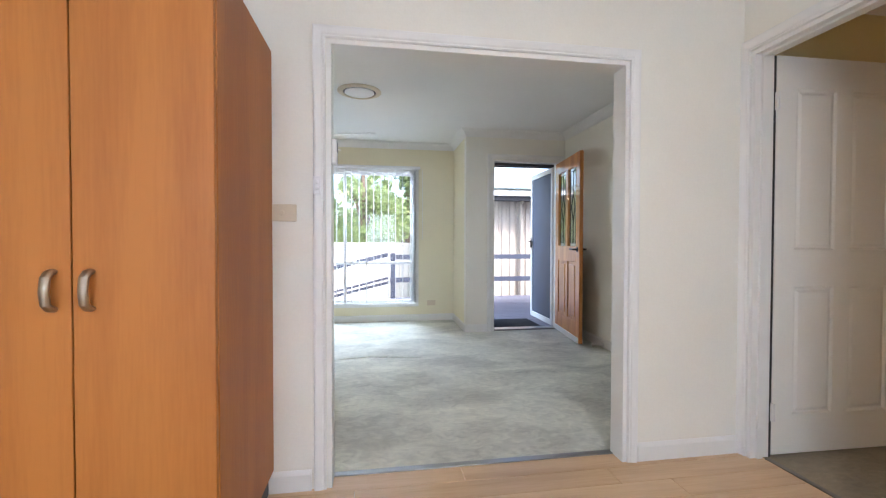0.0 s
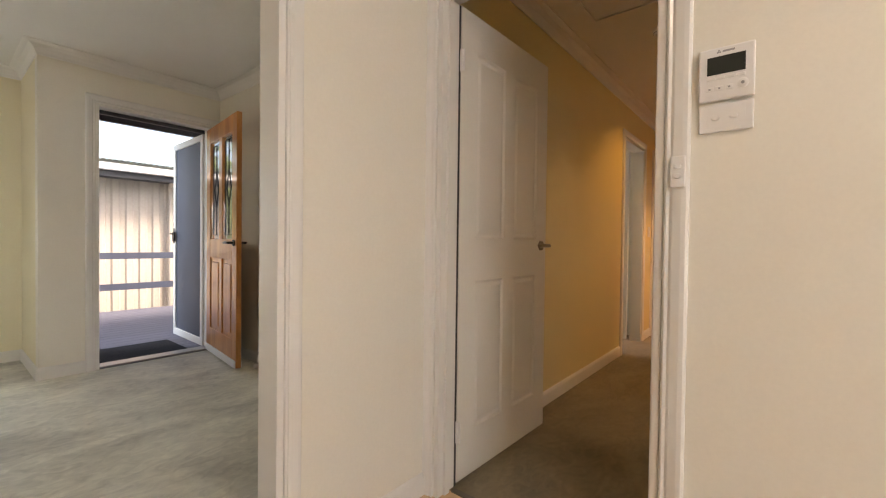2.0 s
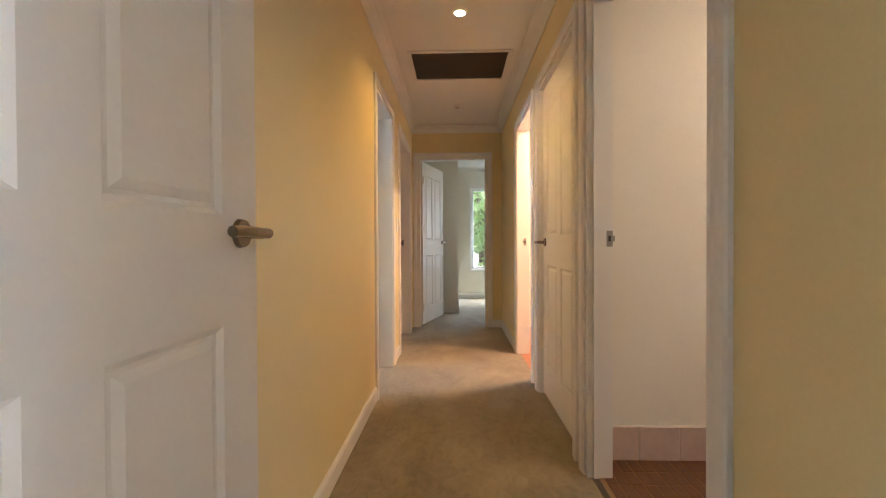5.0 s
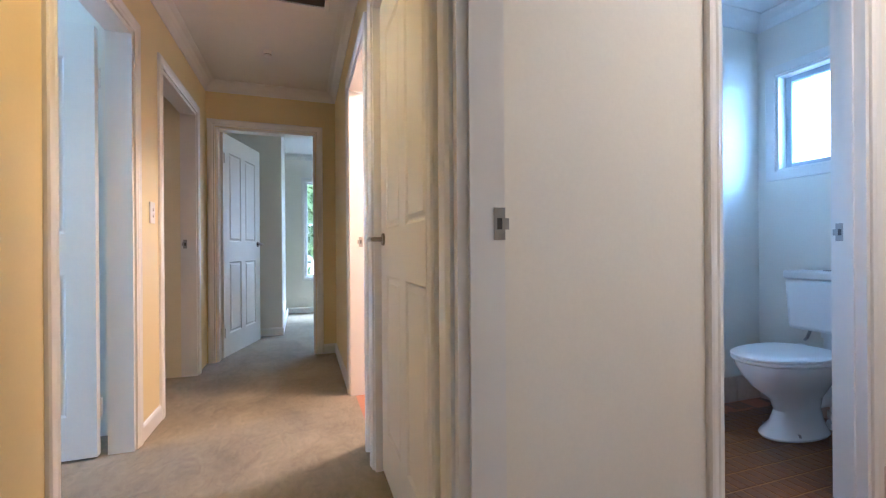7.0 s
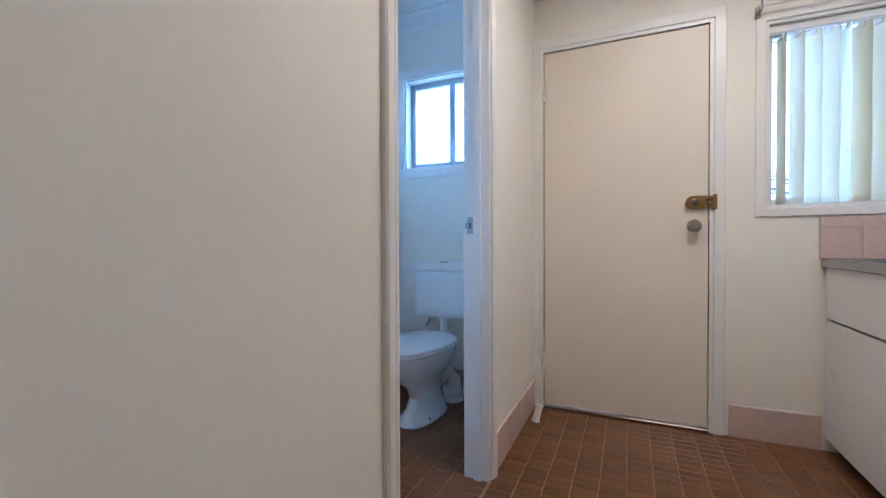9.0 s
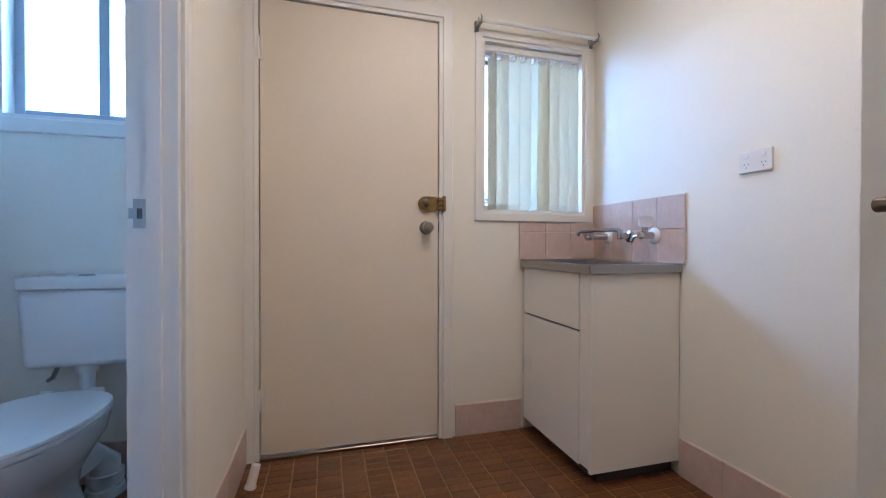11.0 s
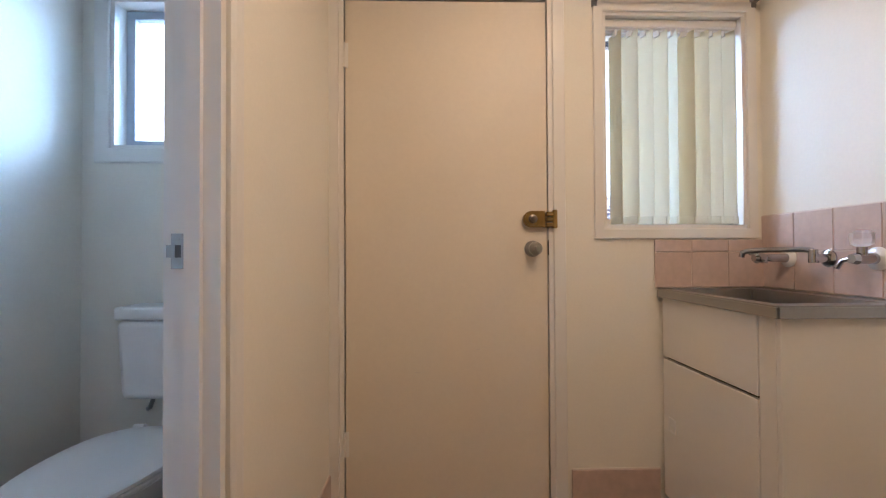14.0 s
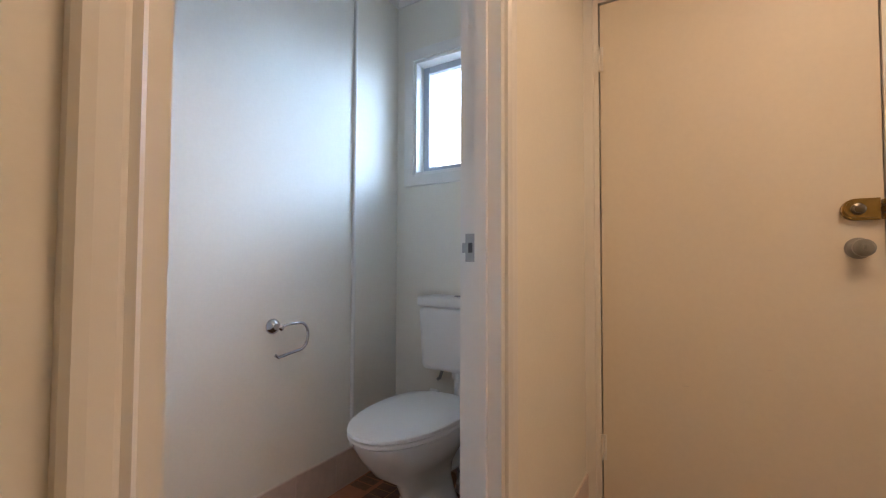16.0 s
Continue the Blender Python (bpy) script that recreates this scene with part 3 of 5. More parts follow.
def doorway(name, axis, lo, hi, a0, a1, label, faces=(-1, 1), top=2.06, stop=None, trim=1.0):
    """Jamb lining and trim of a doorway."""
    ob = base(name, Matrix(), label, "door", kind="structure")
    lining(axis, lo, hi, a0, a1, top, ob, stop)
    if -1 in faces:
        architrave("architrave", axis, lo, -1, a0, a1, top, ob, trim)
    if 1 in faces:
        architrave("architrave", axis, hi, 1, a0, a1, top, ob, trim)
    return ob


# cased opening to the living room
d = doorway("door_1", "y", YK, YK + 0.10, OPEN[0], OPEN[1], "wide cased opening with white moulded trim, no door", top=OPEN[2], trim=0.86)
# hall door, standing open along the hall wall
d = doorway("door_2", "x", XK, XK + 0.10, 0.997, 1.822, "white four-panel hall door standing open", faces=(-1,), trim=0.97, stop=(XK + 0.03, XK + 0.06))
leaf_at(d, 0.795, pose(XK + 0.1185, 1.818, 0.012, 0, 0, -1.2), 1.02)
# dark metal and half width give this plate its edge-on silhouette
strike(d, "y", 1.015, 1, 1.104, 1.01, slim=0.5, material=M_NICKEL)
# black strip that paints the shade between jamb and leaf
bm = bmesh.new(); box(bm, XK + 0.1045, XK + 0.1180, 1.8045, 1.821, 0.0, 2.042)
part("hinge_gap_shade", bm, M_BLACK, d, "black strip for the shade in the hinge gap")
# laundry door, open into the laundry
d = doorway("door_3", "y", HS - 0.10, HS, 2.03, 2.918, "white four-panel laundry door standing open", stop=(0.775, 0.80))
leaf_at(d, 0.82, pose(2.028, 0.715, 0.012, 0, 0, -93), 1.0)
strike(d, "x", 2.90, -1, 0.729, 1.032, -1)
# cupboard door, shut
d = doorway("door_4", "y", HS - 0.10, HS, 3.105, 3.955, "closed white four-panel cupboard door", faces=(1,))
leaf_at(d, 0.81, pose(3.125, 0.775, 0.012), 1.01, sides=(1,), away=1, hinges=False)
# bathroom doorway
d = doorway("door_5", "y", HS - 0.10, HS, 4.20, 4.965, "open bathroom doorway with white trim")
strike(d, "x", 4.947, -1, 0.75, 1.03)
# bedroom doorways on the other side of the hall
d = doorway("door_6", "y", HN, HN + 0.10, 3.85, 4.54, "open bedroom doorway with white trim")
leaf_at(d, 0.65, pose(4.505, 2.045, 0.012, 0, 0, 91), 1.0)
d = doorway("door_7", "y", HN, HN + 0.10, 4.985, 5.835, "open bedroom doorway with white trim")
strike(d, "x", 5.817, -1, 1.985, 1.03)
# bedroom door at the end of the hall
d = doorway("door_8", "x", XE, XE + 0.10, 1.005, 1.835, "white four-panel bedroom door standing open at the hall's end")
leaf_at(d, 0.80, pose(6.300, 1.812, 0.012, 0, 0, -17), 1.03)
# toilet door, open into the toilet
d = doorway("door_9", "x", LE, LE + 0.10, -0.85, -0.10, "white toilet door standing open", trim=0.8, stop=(3.09, 3.12))
leaf_at(d, 0.71, pose(3.165, -0.10, 0.012, 0, 0, 8), 1.02)
strike(d, "y", -0.832, 1, 3.136, 1.033)


def back_door():
    """Flush outer door of the laundry with lock, knob, hinges and weather strip."""
    ob = base("door_10", Matrix(), "closed flush cream back door with brass deadlock", "door", kind="structure")
    lining("y", LS - 0.14, LS, 2.16, 3.02, 2.08, ob, (LS - 0.075, LS - 0.0445))
    architrave("architrave", "y", LS, 1, 2.16, 3.02, 2.08, ob, shape=FLAT)
    bm = bmesh.new(); box(bm, 2.181, 2.998, LS - 0.044, LS - 0.006, 0.022, 2.056, 0.002)
    leaf = part("leaf", bm, M_BACKDOOR, ob, "flush cream painted door leaf")
    for z in (0.27, 1.83):
        bm = bmesh.new(); cyl(bm, (3.003, LS, z - 0.05), (3.003, LS, z + 0.05), 0.007, None, 12); box(bm, 2.985, 3.0, LS - 0.007, LS - 0.003, z - 0.05, z + 0.05)
        part("hinge", bm, M_TRIM, leaf, "painted butt hinge")
    bm = bmesh.new(); box(bm, 2.181, 2.999, LS - 0.04, LS + 0.012, 0.0, 0.016, 0.003)
    part("threshold", bm, M_NICKEL, ob, "worn dark aluminium threshold bar")
    for sx, sz, sl in ((2.46, 0.64, 0.016), (2.70, 0.55, 0.022)):
        bm = bmesh.new(); box(bm, sx, sx + sl, LS - 0.0062, LS - 0.0054, sz, sz + 0.0025)
        part("scuff_mark", bm, M_GROUT, leaf, "small pale scuff on the paint")
    # deadlock: an oblong brass case with a turn knob, and its keeper on the frame
    lock = base("deadlock", Matrix(), "brass rim deadlock with turn knob", "")
    lock.parent = ob
    y = LS - 0.006
    bm = bmesh.new()
    pts = [(2.195, 1.132), (2.195, 1.198)] + [(2.250 + 0.033 * math.sin(a), 1.165 + 0.033 * math.cos(a)) for a in [math.pi * k / 10 for k in range(11)]]
    vs = [bm.verts.new((x, y, z)) for x, z in pts]
    f = bm.faces.new(vs)
    g = bmesh.ops.extrude_face_region(bm, geom=[f])
    bmesh.ops.translate(bm, verts=[v for v in g["geom"] if isinstance(v, bmesh.types.BMVert)], vec=(0, 0.026, 0))
    bmesh.ops.bevel(bm, geom=[e for e in bm.edges if all(v.co.y > y + 0.02 for v in e.verts)], offset=0.006, segments=2, affect="EDGES")
    case = part("case", bm, M_BRASS, lock)
    bm = bmesh.new(); lathe(bm, [(0.018, 0), (0.018, 0.003), (0.012, 0.006), (0.012, 0.014), (0.005, 0.016)], pose(2.246, y + 0.026, 1.165, -90))
    part("turn_knob", bm, M_NICKEL, case, "dark worn turn knob", smooth=True)
    bm = bmesh.new()
    for k in range(3):
        box(bm, 2.158, 2.190, y, y + 0.028, 1.134 + 0.022 * k, 1.150 + 0.022 * k, 0.002)
    box(bm, 2.148, 2.165, LS + 0.004, LS + 0.026, 1.128, 1.202, 0.003)
    part("keeper", bm, M_BRASS, lock, "brass keeper on the door frame")
    # entrance knob
    bm = bmesh.new()
    lathe(bm, [(0.033, 0), (0.033, 0.004), (0.028, 0.010), (0.013, 0.014), (0.012, 0.030), (0.022, 0.038), (0.027, 0.050), (0.026, 0.060), (0.020, 0.066), (0.008, 0.067)], pose(2.243, y, 1.046, -90))
    knob = part("door_knob", bm, M_STEEL, leaf, "satin steel entrance knob", smooth=True)
    bm = bmesh.new(); lathe(bm, [(0.011, 0), (0.011, 0.004), (0.008, 0.005)], pose(2.243, y + 0.066, 1.046, -90), 18); box(bm, 2.241, 2.245, y + 0.071, y + 0.080, 1.037, 1.055, 0.001)
    part("privacy_turn", bm, M_STEEL, knob)
    bm = bmesh.new(); box(bm, 2.172, 2.180, LS - 0.006, LS + 0.003, 1.02, 1.08)
    part("latch_plate", bm, M_DARK, ob, "dark latch plate in the frame")
    return ob


back_door()


def front_door():
    """Cedar entrance door with two glazed and two timber panels, open inwards."""
    ob = base("door_11", Matrix(), "varnished cedar front door with glazed panels standing open", "door", kind="structure")
    lining("y", 4.93, 5.03, 0.52, 1.37, 2.10, ob)
    architrave("architrave", "y", 4.93, -1, 0.52, 1.37, 2.10, ob)
    w, h, t = 0.85, 2.04, 0.04
    leaf = new("leaf"); leaf.parent = ob
    leaf.matrix_basis = pose(1.352, 4.925, 0.02, 0, 0, -97.5)
    tagged(leaf, "varnished cedar door leaf")
    bm = bmesh.new()
    for x0, x1, z0, z1 in ((0, 0.115, 0, h), (w - 0.115, w, 0, h), (0.115, w - 0.115, 0, 0.22), (0.115, w - 0.115, 0.86, 1.03), (0.115, w - 0.115, 1.90, h), (0.385, 0.465, 0.22, 0.86), (0.385, 0.465, 1.03, 1.90)):
        box(bm, x0, x1, -t / 2, t / 2, z0, z1, 0.003)
    part("door_frame", bm, M_FRONTDOOR, leaf)
    for x0 in (0.115, 0.465):
        bm = bmesh.new(); box(bm, x0 + 0.0, x0 + 0.27, -0.008, 0.008, 0.22, 0.86); box(bm, x0 + 0.03, x0 + 0.24, -0.017, 0.017, 0.25, 0.83, 0.012)
        part("panel", bm, M_FRONTDOOR, leaf)
        bm = bmesh.new(); box(bm, x0 + 0.002, x0 + 0.268, -0.003, 0.003, 1.03, 1.90)
        pane = part("pane", bm, M_GLASS, leaf, "clear glass pane")
        pane.visible_shadow = False
        bm = bmesh.new()
        cx, cz = x0 + 0.135, 1.465
        for dy in (-0.005, 0.005):
            for a, b in (((-0.09, -0.40), (-0.09, 0.40)), ((0.09, -0.40), (0.09, 0.40)), ((-0.09, 0.40), (0.09, 0.40)), ((-0.09, -0.40), (0.09, -0.40)),
                         ((0, 0.16), (0.055, 0)), ((0.055, 0), (0, -0.16)), ((0, -0.16), (-0.055, 0)), ((-0.055, 0), (0, 0.16)), ((0, 0.40), (0, 0.16)), ((0, -0.40), (0, -0.16))):
                cyl(bm, (cx + a[0], dy, cz + a[1]), (cx + b[0], dy, cz + b[1]), 0.0028, None, 6)
        part("lead_came", bm, M_DARK, pane, "dark lead strips in a diamond pattern")
    lever(leaf, w - 0.06, 1.0, t, -1, M_BLACK, 1), lever(leaf, w - 0.06, 1.0, t, -1, M_BLACK, -1)
    bm = bmesh.new(); box(bm, 0.01, w - 0.01, -t / 2 - 0.012, -t / 2, 0.0, 0.06, 0.003); box(bm, 0.01, w - 0.01, t / 2, t / 2 + 0.012, 0.0, 0.05, 0.003)
    part("weather_strip", bm, M_ALU, leaf, "white aluminium weather strip along the bottom")
    bm = bmesh.new(); box(bm, 0.535, 1.355, 4.93, 5.06, 0.0, 0.018, 0.004)
    part("threshold", bm, M_STEEL, ob, "aluminium threshold")
    bm = bmesh.new(); box(bm, 0.538, 0.556, 5.032, 5.062, 0.018, 2.082); box(bm, 0.556, 1.352, 5.032, 5.062, 2.052, 2.082)
    part("screen_stop", bm, M_DARK, ob, "dark screen-door stop round the opening")
    # screen door, open outwards
    sc = new("screen_door"); sc.parent = ob
    sc.matrix_basis = pose(1.352, 5.045, 0.02, 0, 0, 88.5)
    tagged(sc, "white framed security screen door standing open")
    bm = bmesh.new()
    for x0, x1, z0, z1 in ((0, 0.055, 0, 2.03), (0.755, 0.81, 0, 2.03), (0.055, 0.755, 0, 0.07), (0.055, 0.755, 1.97, 2.03)):
        box(bm, x0, x1, -0.014, 0.014, z0, z1, 0.003)
    part("screen_frame", bm, M_ALU, sc)
    bm = bmesh.new(); box(bm, 0.05, 0.76, -0.002, 0.002, 0.06, 1.98)
    part("security_mesh", bm, M_MESH, sc, "blue-grey woven security mesh")
    bm = bmesh.new(); box(bm, 0.768, 0.80, 0.014, 0.020, 0.98, 1.14, 0.002); tube(bm, [(0.784, 0.02, 1.08), (0.784, 0.05, 1.08), (0.70, 0.055, 1.08)], 0.008)
    box(bm, 0.75, 0.80, 0.014, 0.03, 1.0, 1.1, 0.003)
    part("screen_lock", bm, M_BLACK, sc, "black screen-door lock with lever")
    bm = bmesh.new(); cyl(bm, (0.05, -0.05, 1.99), (0.36, -0.05, 1.99), 0.014); tube(bm, [(0.36, -0.05, 1.99), (0.5, -0.05, 1.99), (0.52, -0.016, 1.99)], 0.006); box(bm, 0.0, 0.06, -0.07, -0.03, 1.97, 2.01, 0.003)
    part("door_closer", bm, M_BLACK, sc, "black pneumatic door closer")
    return ob


front_door()

# ---------------------------------------------------------------- windows


def window(name, axis, lo, hi, out, a0, a1, z0, z1, label, mullions=(), transoms=(), glass_mat=None, trim=FLAT, sash=0.035, metal=None, deep=0.0, wide=0.8):
    """An aluminium window set in the wall from lo to hi; out: the way the room lies from the wall; trim round the room face."""
    ob = base(name, Matrix(), label, "window", kind="structure")
    face = hi if out > 0 else lo
    mid = (lo + hi) / 2 - out * (0.02 + deep)

    def bx(bm, a, b, c, d, z, y, bev=0.002):
        c, d = sorted((c, d))
        box(bm, *((c, d, a, b) if axis == "x" else (a, b, c, d)), z, y, bev)
    bm = bmesh.new()
    bx(bm, a0, a0 + 0.014, lo, hi, z0, z1, 0), bx(bm, a1 - 0.014, a1, lo, hi, z0, z1, 0), bx(bm, a0 + 0.014, a1 - 0.014, lo, hi, z0, z0 + 0.014, 0), bx(bm, a0 + 0.014, a1 - 0.014, lo, hi, z1 - 0.014, z1, 0)
    part("reveal", bm, M_TRIM, ob)
    if trim:
        architrave("architrave", axis, face, out, a0, a1, z1, ob, wide, z0, trim)
    bm = bmesh.new()
    e = 0.014
    for a, b, z, y in ((a0 + e, a0 + e + sash, z0 + e, z1 - e), (a1 - e - sash, a1 - e, z0 + e, z1 - e), (a0 + e + sash, a1 - e - sash, z0 + e, z0 + e + sash), (a0 + e + sash, a1 - e - sash, z1 - e - sash, z1 - e)):
        bx(bm, a, b, mid - 0.025, mid + 0.025, z, y)
    part("window_frame", bm, metal or M_ALU, ob, "aluminium frame")
    for mx in mullions:
        bm = bmesh.new(); bx(bm, mx - 0.02, mx + 0.02, mid - 0.022, mid + 0.022, z0 + e + sash, z1 - e - sash)
        part("mullion", bm, metal or M_ALU, ob)
    edges = [a0 + e + sash] + [v for mx in mullions for v in (mx - 0.02, mx + 0.02)] + [a1 - e - sash]
    for k in range(0, len(edges), 2):
        for tz in transoms:
            bm = bmesh.new(); bx(bm, edges[k], edges[k + 1], mid - 0.02, mid + 0.02, tz - 0.018, tz + 0.018)
            part("transom", bm, M_ALU, ob)
        levels = [z0 + e + sash] + [v for tz in transoms for v in (tz - 0.018, tz + 0.018)] + [z1 - e - sash]
        for j in range(0, len(levels), 2):
            bm = bmesh.new(); bx(bm, edges[k] - 0.004, edges[k + 1] + 0.004, mid - 0.003, mid + 0.003, levels[j] - 0.004, levels[j + 1] + 0.004, 0)
            part("pane", bm, glass_mat or M_GLASS, ob).visible_shadow = False
    return ob


window("window_1", "y", 5.75, 5.87, -1, -2.25, -0.35, 0.24, 2.06, "large white aluminium living-room window with a low sill", [-1.31], [0.80])
window("window_2", "y", LS - 0.14, LS, 1, 1.356, 1.951, 1.125, 2.015, "white aluminium laundry window", [1.66], deep=0.028)
w3 = window("window_3", "y", LS - 0.14, LS, 1, 3.29, 3.92, 1.45, 2.05, "small grey-framed sliding toilet window with obscure glass", [3.605], glass_mat=M_FROST, metal=M_DULL, wide=1.15)
# most of its width is unseen, added to brighten the bedroom
window("window_4", "x", 8.95, 9.07, -1, -1.1, 1.09, 0.54, 2.06, "tall bedroom window with greenery outside", [-0.37, 0.36])
window("window_5", "y", 5.1, 5.2, -1, 3.0, 4.5, 0.9, 2.1, "bedroom window", [3.75])
# never in view, added to let daylight into the kitchen
window("window_6", "y", -3.2, -3.1, 1, -2.2, -0.2, 0.95, 2.1, "unseen kitchen window added for daylight", [-1.2])

bm = bmesh.new(); box(bm, 1.0, 2.9, -2.10, -1.84, 2.09, 2.13); box(bm, 1.0, 2.9, -2.13, -2.10, 2.07, 2.22)
structure("trim_eave", bm, M_DARK, "dark eave lining above the back windows", "eave")


bm = bmesh.new(); box(bm, 0.29, 4.2, 5.04, 5.88, 2.25, 2.28); box(bm, 0.29, 4.2, 5.88, 5.92, 2.19, 2.36); box(bm, 0.29, 4.2, 5.92, 6.02, 2.25, 2.35, 0.01)
structure("trim_porch_eave", bm, M_DARK, "dark eave lining and fascia above the front door", "eave")


def vertical_blind(name, m, length, drop, places, label, width=0.089, cloth=None):
    """Head rail with hanging cloth slats; it lies along +x from m, the room on +y. places: (x, turn) of each slat."""
    ob = base(name, m, label, "blind")
    bm = bmesh.new(); box(bm, 0, length, -0.022, 0.022, -0.035, 0, 0.004); box(bm, 0, length, -0.012, 0.012, -0.04, -0.036)
    part("head_rail", bm, M_ALU, ob, "white head rail")
    bm = bmesh.new()
    n = 6
    for k in range(n):
        x0, x1 = -width / 2 + width * k / n, -width / 2 + width * (k + 1) / n
        y0, y1 = (0.006 * (1 - (2 * x / width) ** 2) for x in (x0, x1))
        v = [bm.verts.new(c) for c in ((x0, y0, -drop), (x1, y1, -drop), (x1, y1, -0.048), (x0, y0, -0.048))]
        bm.faces.new(v)
    bmesh.ops.remove_doubles(bm, verts=bm.verts[:], dist=1e-5)
    g = bmesh.ops.solidify(bm, geom=bm.faces[:], thickness=0.0012)
    slat = mesh("slat", bm, cloth or M_BLIND, True)
    bm = bmesh.new(); box(bm, -0.012, 0.012, -0.004, 0.004, -0.062, -0.036)
    clip = mesh("carrier_clip", bm, M_PLASTIC)
    bm = bmesh.new(); box(bm, -width / 2 + 0.012, width / 2 - 0.012, 0.001, 0.0045, -drop - 0.001, -drop + 0.03, 0.001)
    weight = mesh("weight", bm, cloth or M_BLIND)
    for x, turn in places:
        s = new("slat", slat); s.parent, s.matrix_basis = ob, pose(x, 0, 0, 0, 0, turn)
        for nm, me in (("carrier_clip", clip), ("weight", weight)):
            c = new(nm, me); c.parent = s
    return ob


random.seed(5)
vertical_blind("vertical_blind", pose(-2.35, 5.715, 2.125), 2.06, 1.86,
               [(0.06 + 0.098 * k, 88 + random.uniform(-3, 3)) for k in range(19)] + [(1.93 + 0.018 * k, 80) for k in range(5)],
               "white sheer vertical blind hanging open over the large window", cloth=M_SHEER)
vertical_blind("vertical_blind", pose(1.372, LS - 0.046, 2.0), 0.563, 0.852,
               [(0.555 - v * 0.965, t) for v, t in ((0.05, 99), (0.113, 112), (0.175, 118), (0.235, 125), (0.295, 96), (0.355, 118), (0.415, 124), (0.47, 126), (0.525, 130), (0.562, 126))],
               "cream cloth vertical blind half open over the laundry window")


def curtain_rod():
    """White oval rod on two clips above the laundry window."""
    ob = base("curtain_rod", Matrix(), "thin white curtain rod on steel clips above the laundry window", "curtain rod")
    bm = bmesh.new()
    tube(bm, [(1.300, LS + 0.062, 2.062), (1.6, LS + 0.062, 2.070), (1.995, LS + 0.062, 2.070)], 0.011)
    part("rod", bm, M_TRIM, ob)
    for x in (1.325, 1.985):
        bm = bmesh.new(); box(bm, x - 0.008, x + 0.008, LS + 0.014, LS + 0.075, 2.049, 2.057); box(bm, x - 0.01, x + 0.01, LS, LS + 0.016, 2.032, 2.087, 0.002); tube(bm, [(x, LS + 0.075, 2.053), (x, LS + 0.085, 2.067), (x, LS + 0.075, 2.085)], 0.004)
        part("bracket", bm, M_STEEL, ob, "steel rod clip")


curtain_rod()

# ---------------------------------------------------------------- kitchen


def pantry():
    """Tall two-door cupboard in honey timber laminate."""
    x0, x1, y0, y1, top = -2.05, -1.33, 1.225, 1.872, 1.916
    ob = base("pantry_cupboard", Matrix.Translation((x0, y0, 0)), "tall honey-coloured timber laminate cupboard with two closed doors", "cupboard")
    w, d = x1 - x0, y1 - y0
    bm = bmesh.new(); box(bm, 0, w, 0.020, d, 0.10, top, 0.0015)
    part("body", bm, M_PANTRY, ob)
    bm = bmesh.new(); box(bm, 0.02, w - 0.02, 0.06, d, 0, 0.10)
    part("kickboard", bm, M_DARK, ob, "dark recessed kickboard")
    for k in range(2):
        a = 0.002 + k * w / 2
        bm = bmesh.new(); box(bm, a, a + w / 2 - 0.004, 0.0, 0.018, 0.105, top - 0.003, 0.0025, 2)
        door = part("door", bm, M_PANTRY, ob)
        hx = w / 2 + (0.045 if k else -0.045)
        bm = bmesh.new()
        tube(bm, [(hx, 0.0, 1.020), (hx, -0.012, 1.018), (hx, -0.026, 1.005), (hx, -0.031, 0.97), (hx, -0.026, 0.935), (hx, -0.012, 0.922), (hx, 0.0, 0.920)], 0.0085, 12)
        for v in bm.verts:
            v.co.x = hx + (v.co.x - hx) * 1.5
        part("handle", bm, M_SATIN, door, "satin nickel bow handle", smooth=True)
    return ob


pantry()


def plate(name, m, w, h, label, category, rockers=(), group="", material=None):
    """A wall plate; it lies in the xz plane of m and looks towards -y. rockers: (x, z, width, height)."""
    ob = base(name, m, label, category, group)
    bm = bmesh.new(); box(bm, -w / 2, w / 2, -0.009, 0, -h / 2, h / 2, 0.003, 2)
    body = part("face_plate", bm, material or M_PLASTIC, ob)
    for x, z, a, b in rockers:
        bm = bmesh.new(); lathe(bm, [(0.5, 0), (0.5, 0.003), (0.44, 0.005)], pose(x, -0.009, z, 90), 20, a, b)
        part("rocker", bm, material or M_PLASTIC, ob, smooth=True)
    return ob, body


# wall controls beside the hall door
EAST = lambda y, z, x=XK: pose(x, y, z, 0, 0, -90)
ob, body = plate("light_switch", EAST(0.853, 1.376), 0.118, 0.074, "white two-gang light switch below the thermostat", "switch", ((-0.022, 0, 0.018, 0.013), (0.018, 0, 0.018, 0.013)))
bm = bmesh.new()
for a, b, c, e in ((-0.042, 0.042, 0.026, 0.027), (-0.042, 0.042, -0.027, -0.026), (-0.042, -0.041, -0.026, 0.026), (0.041, 0.042, -0.026, 0.026)):
    box(bm, a, b, -0.0098, -0.009, c, e)
part("rim", bm, M_PLASTIC, ob)
ob, body = plate("light_switch", EAST(0.957, 1.243, XK - 0.015), 0.036, 0.086, "slim white architrave light switch with two rockers", "switch", ((0, 0.014, 0.018, 0.014), (0, -0.012, 0.018, 0.014)))


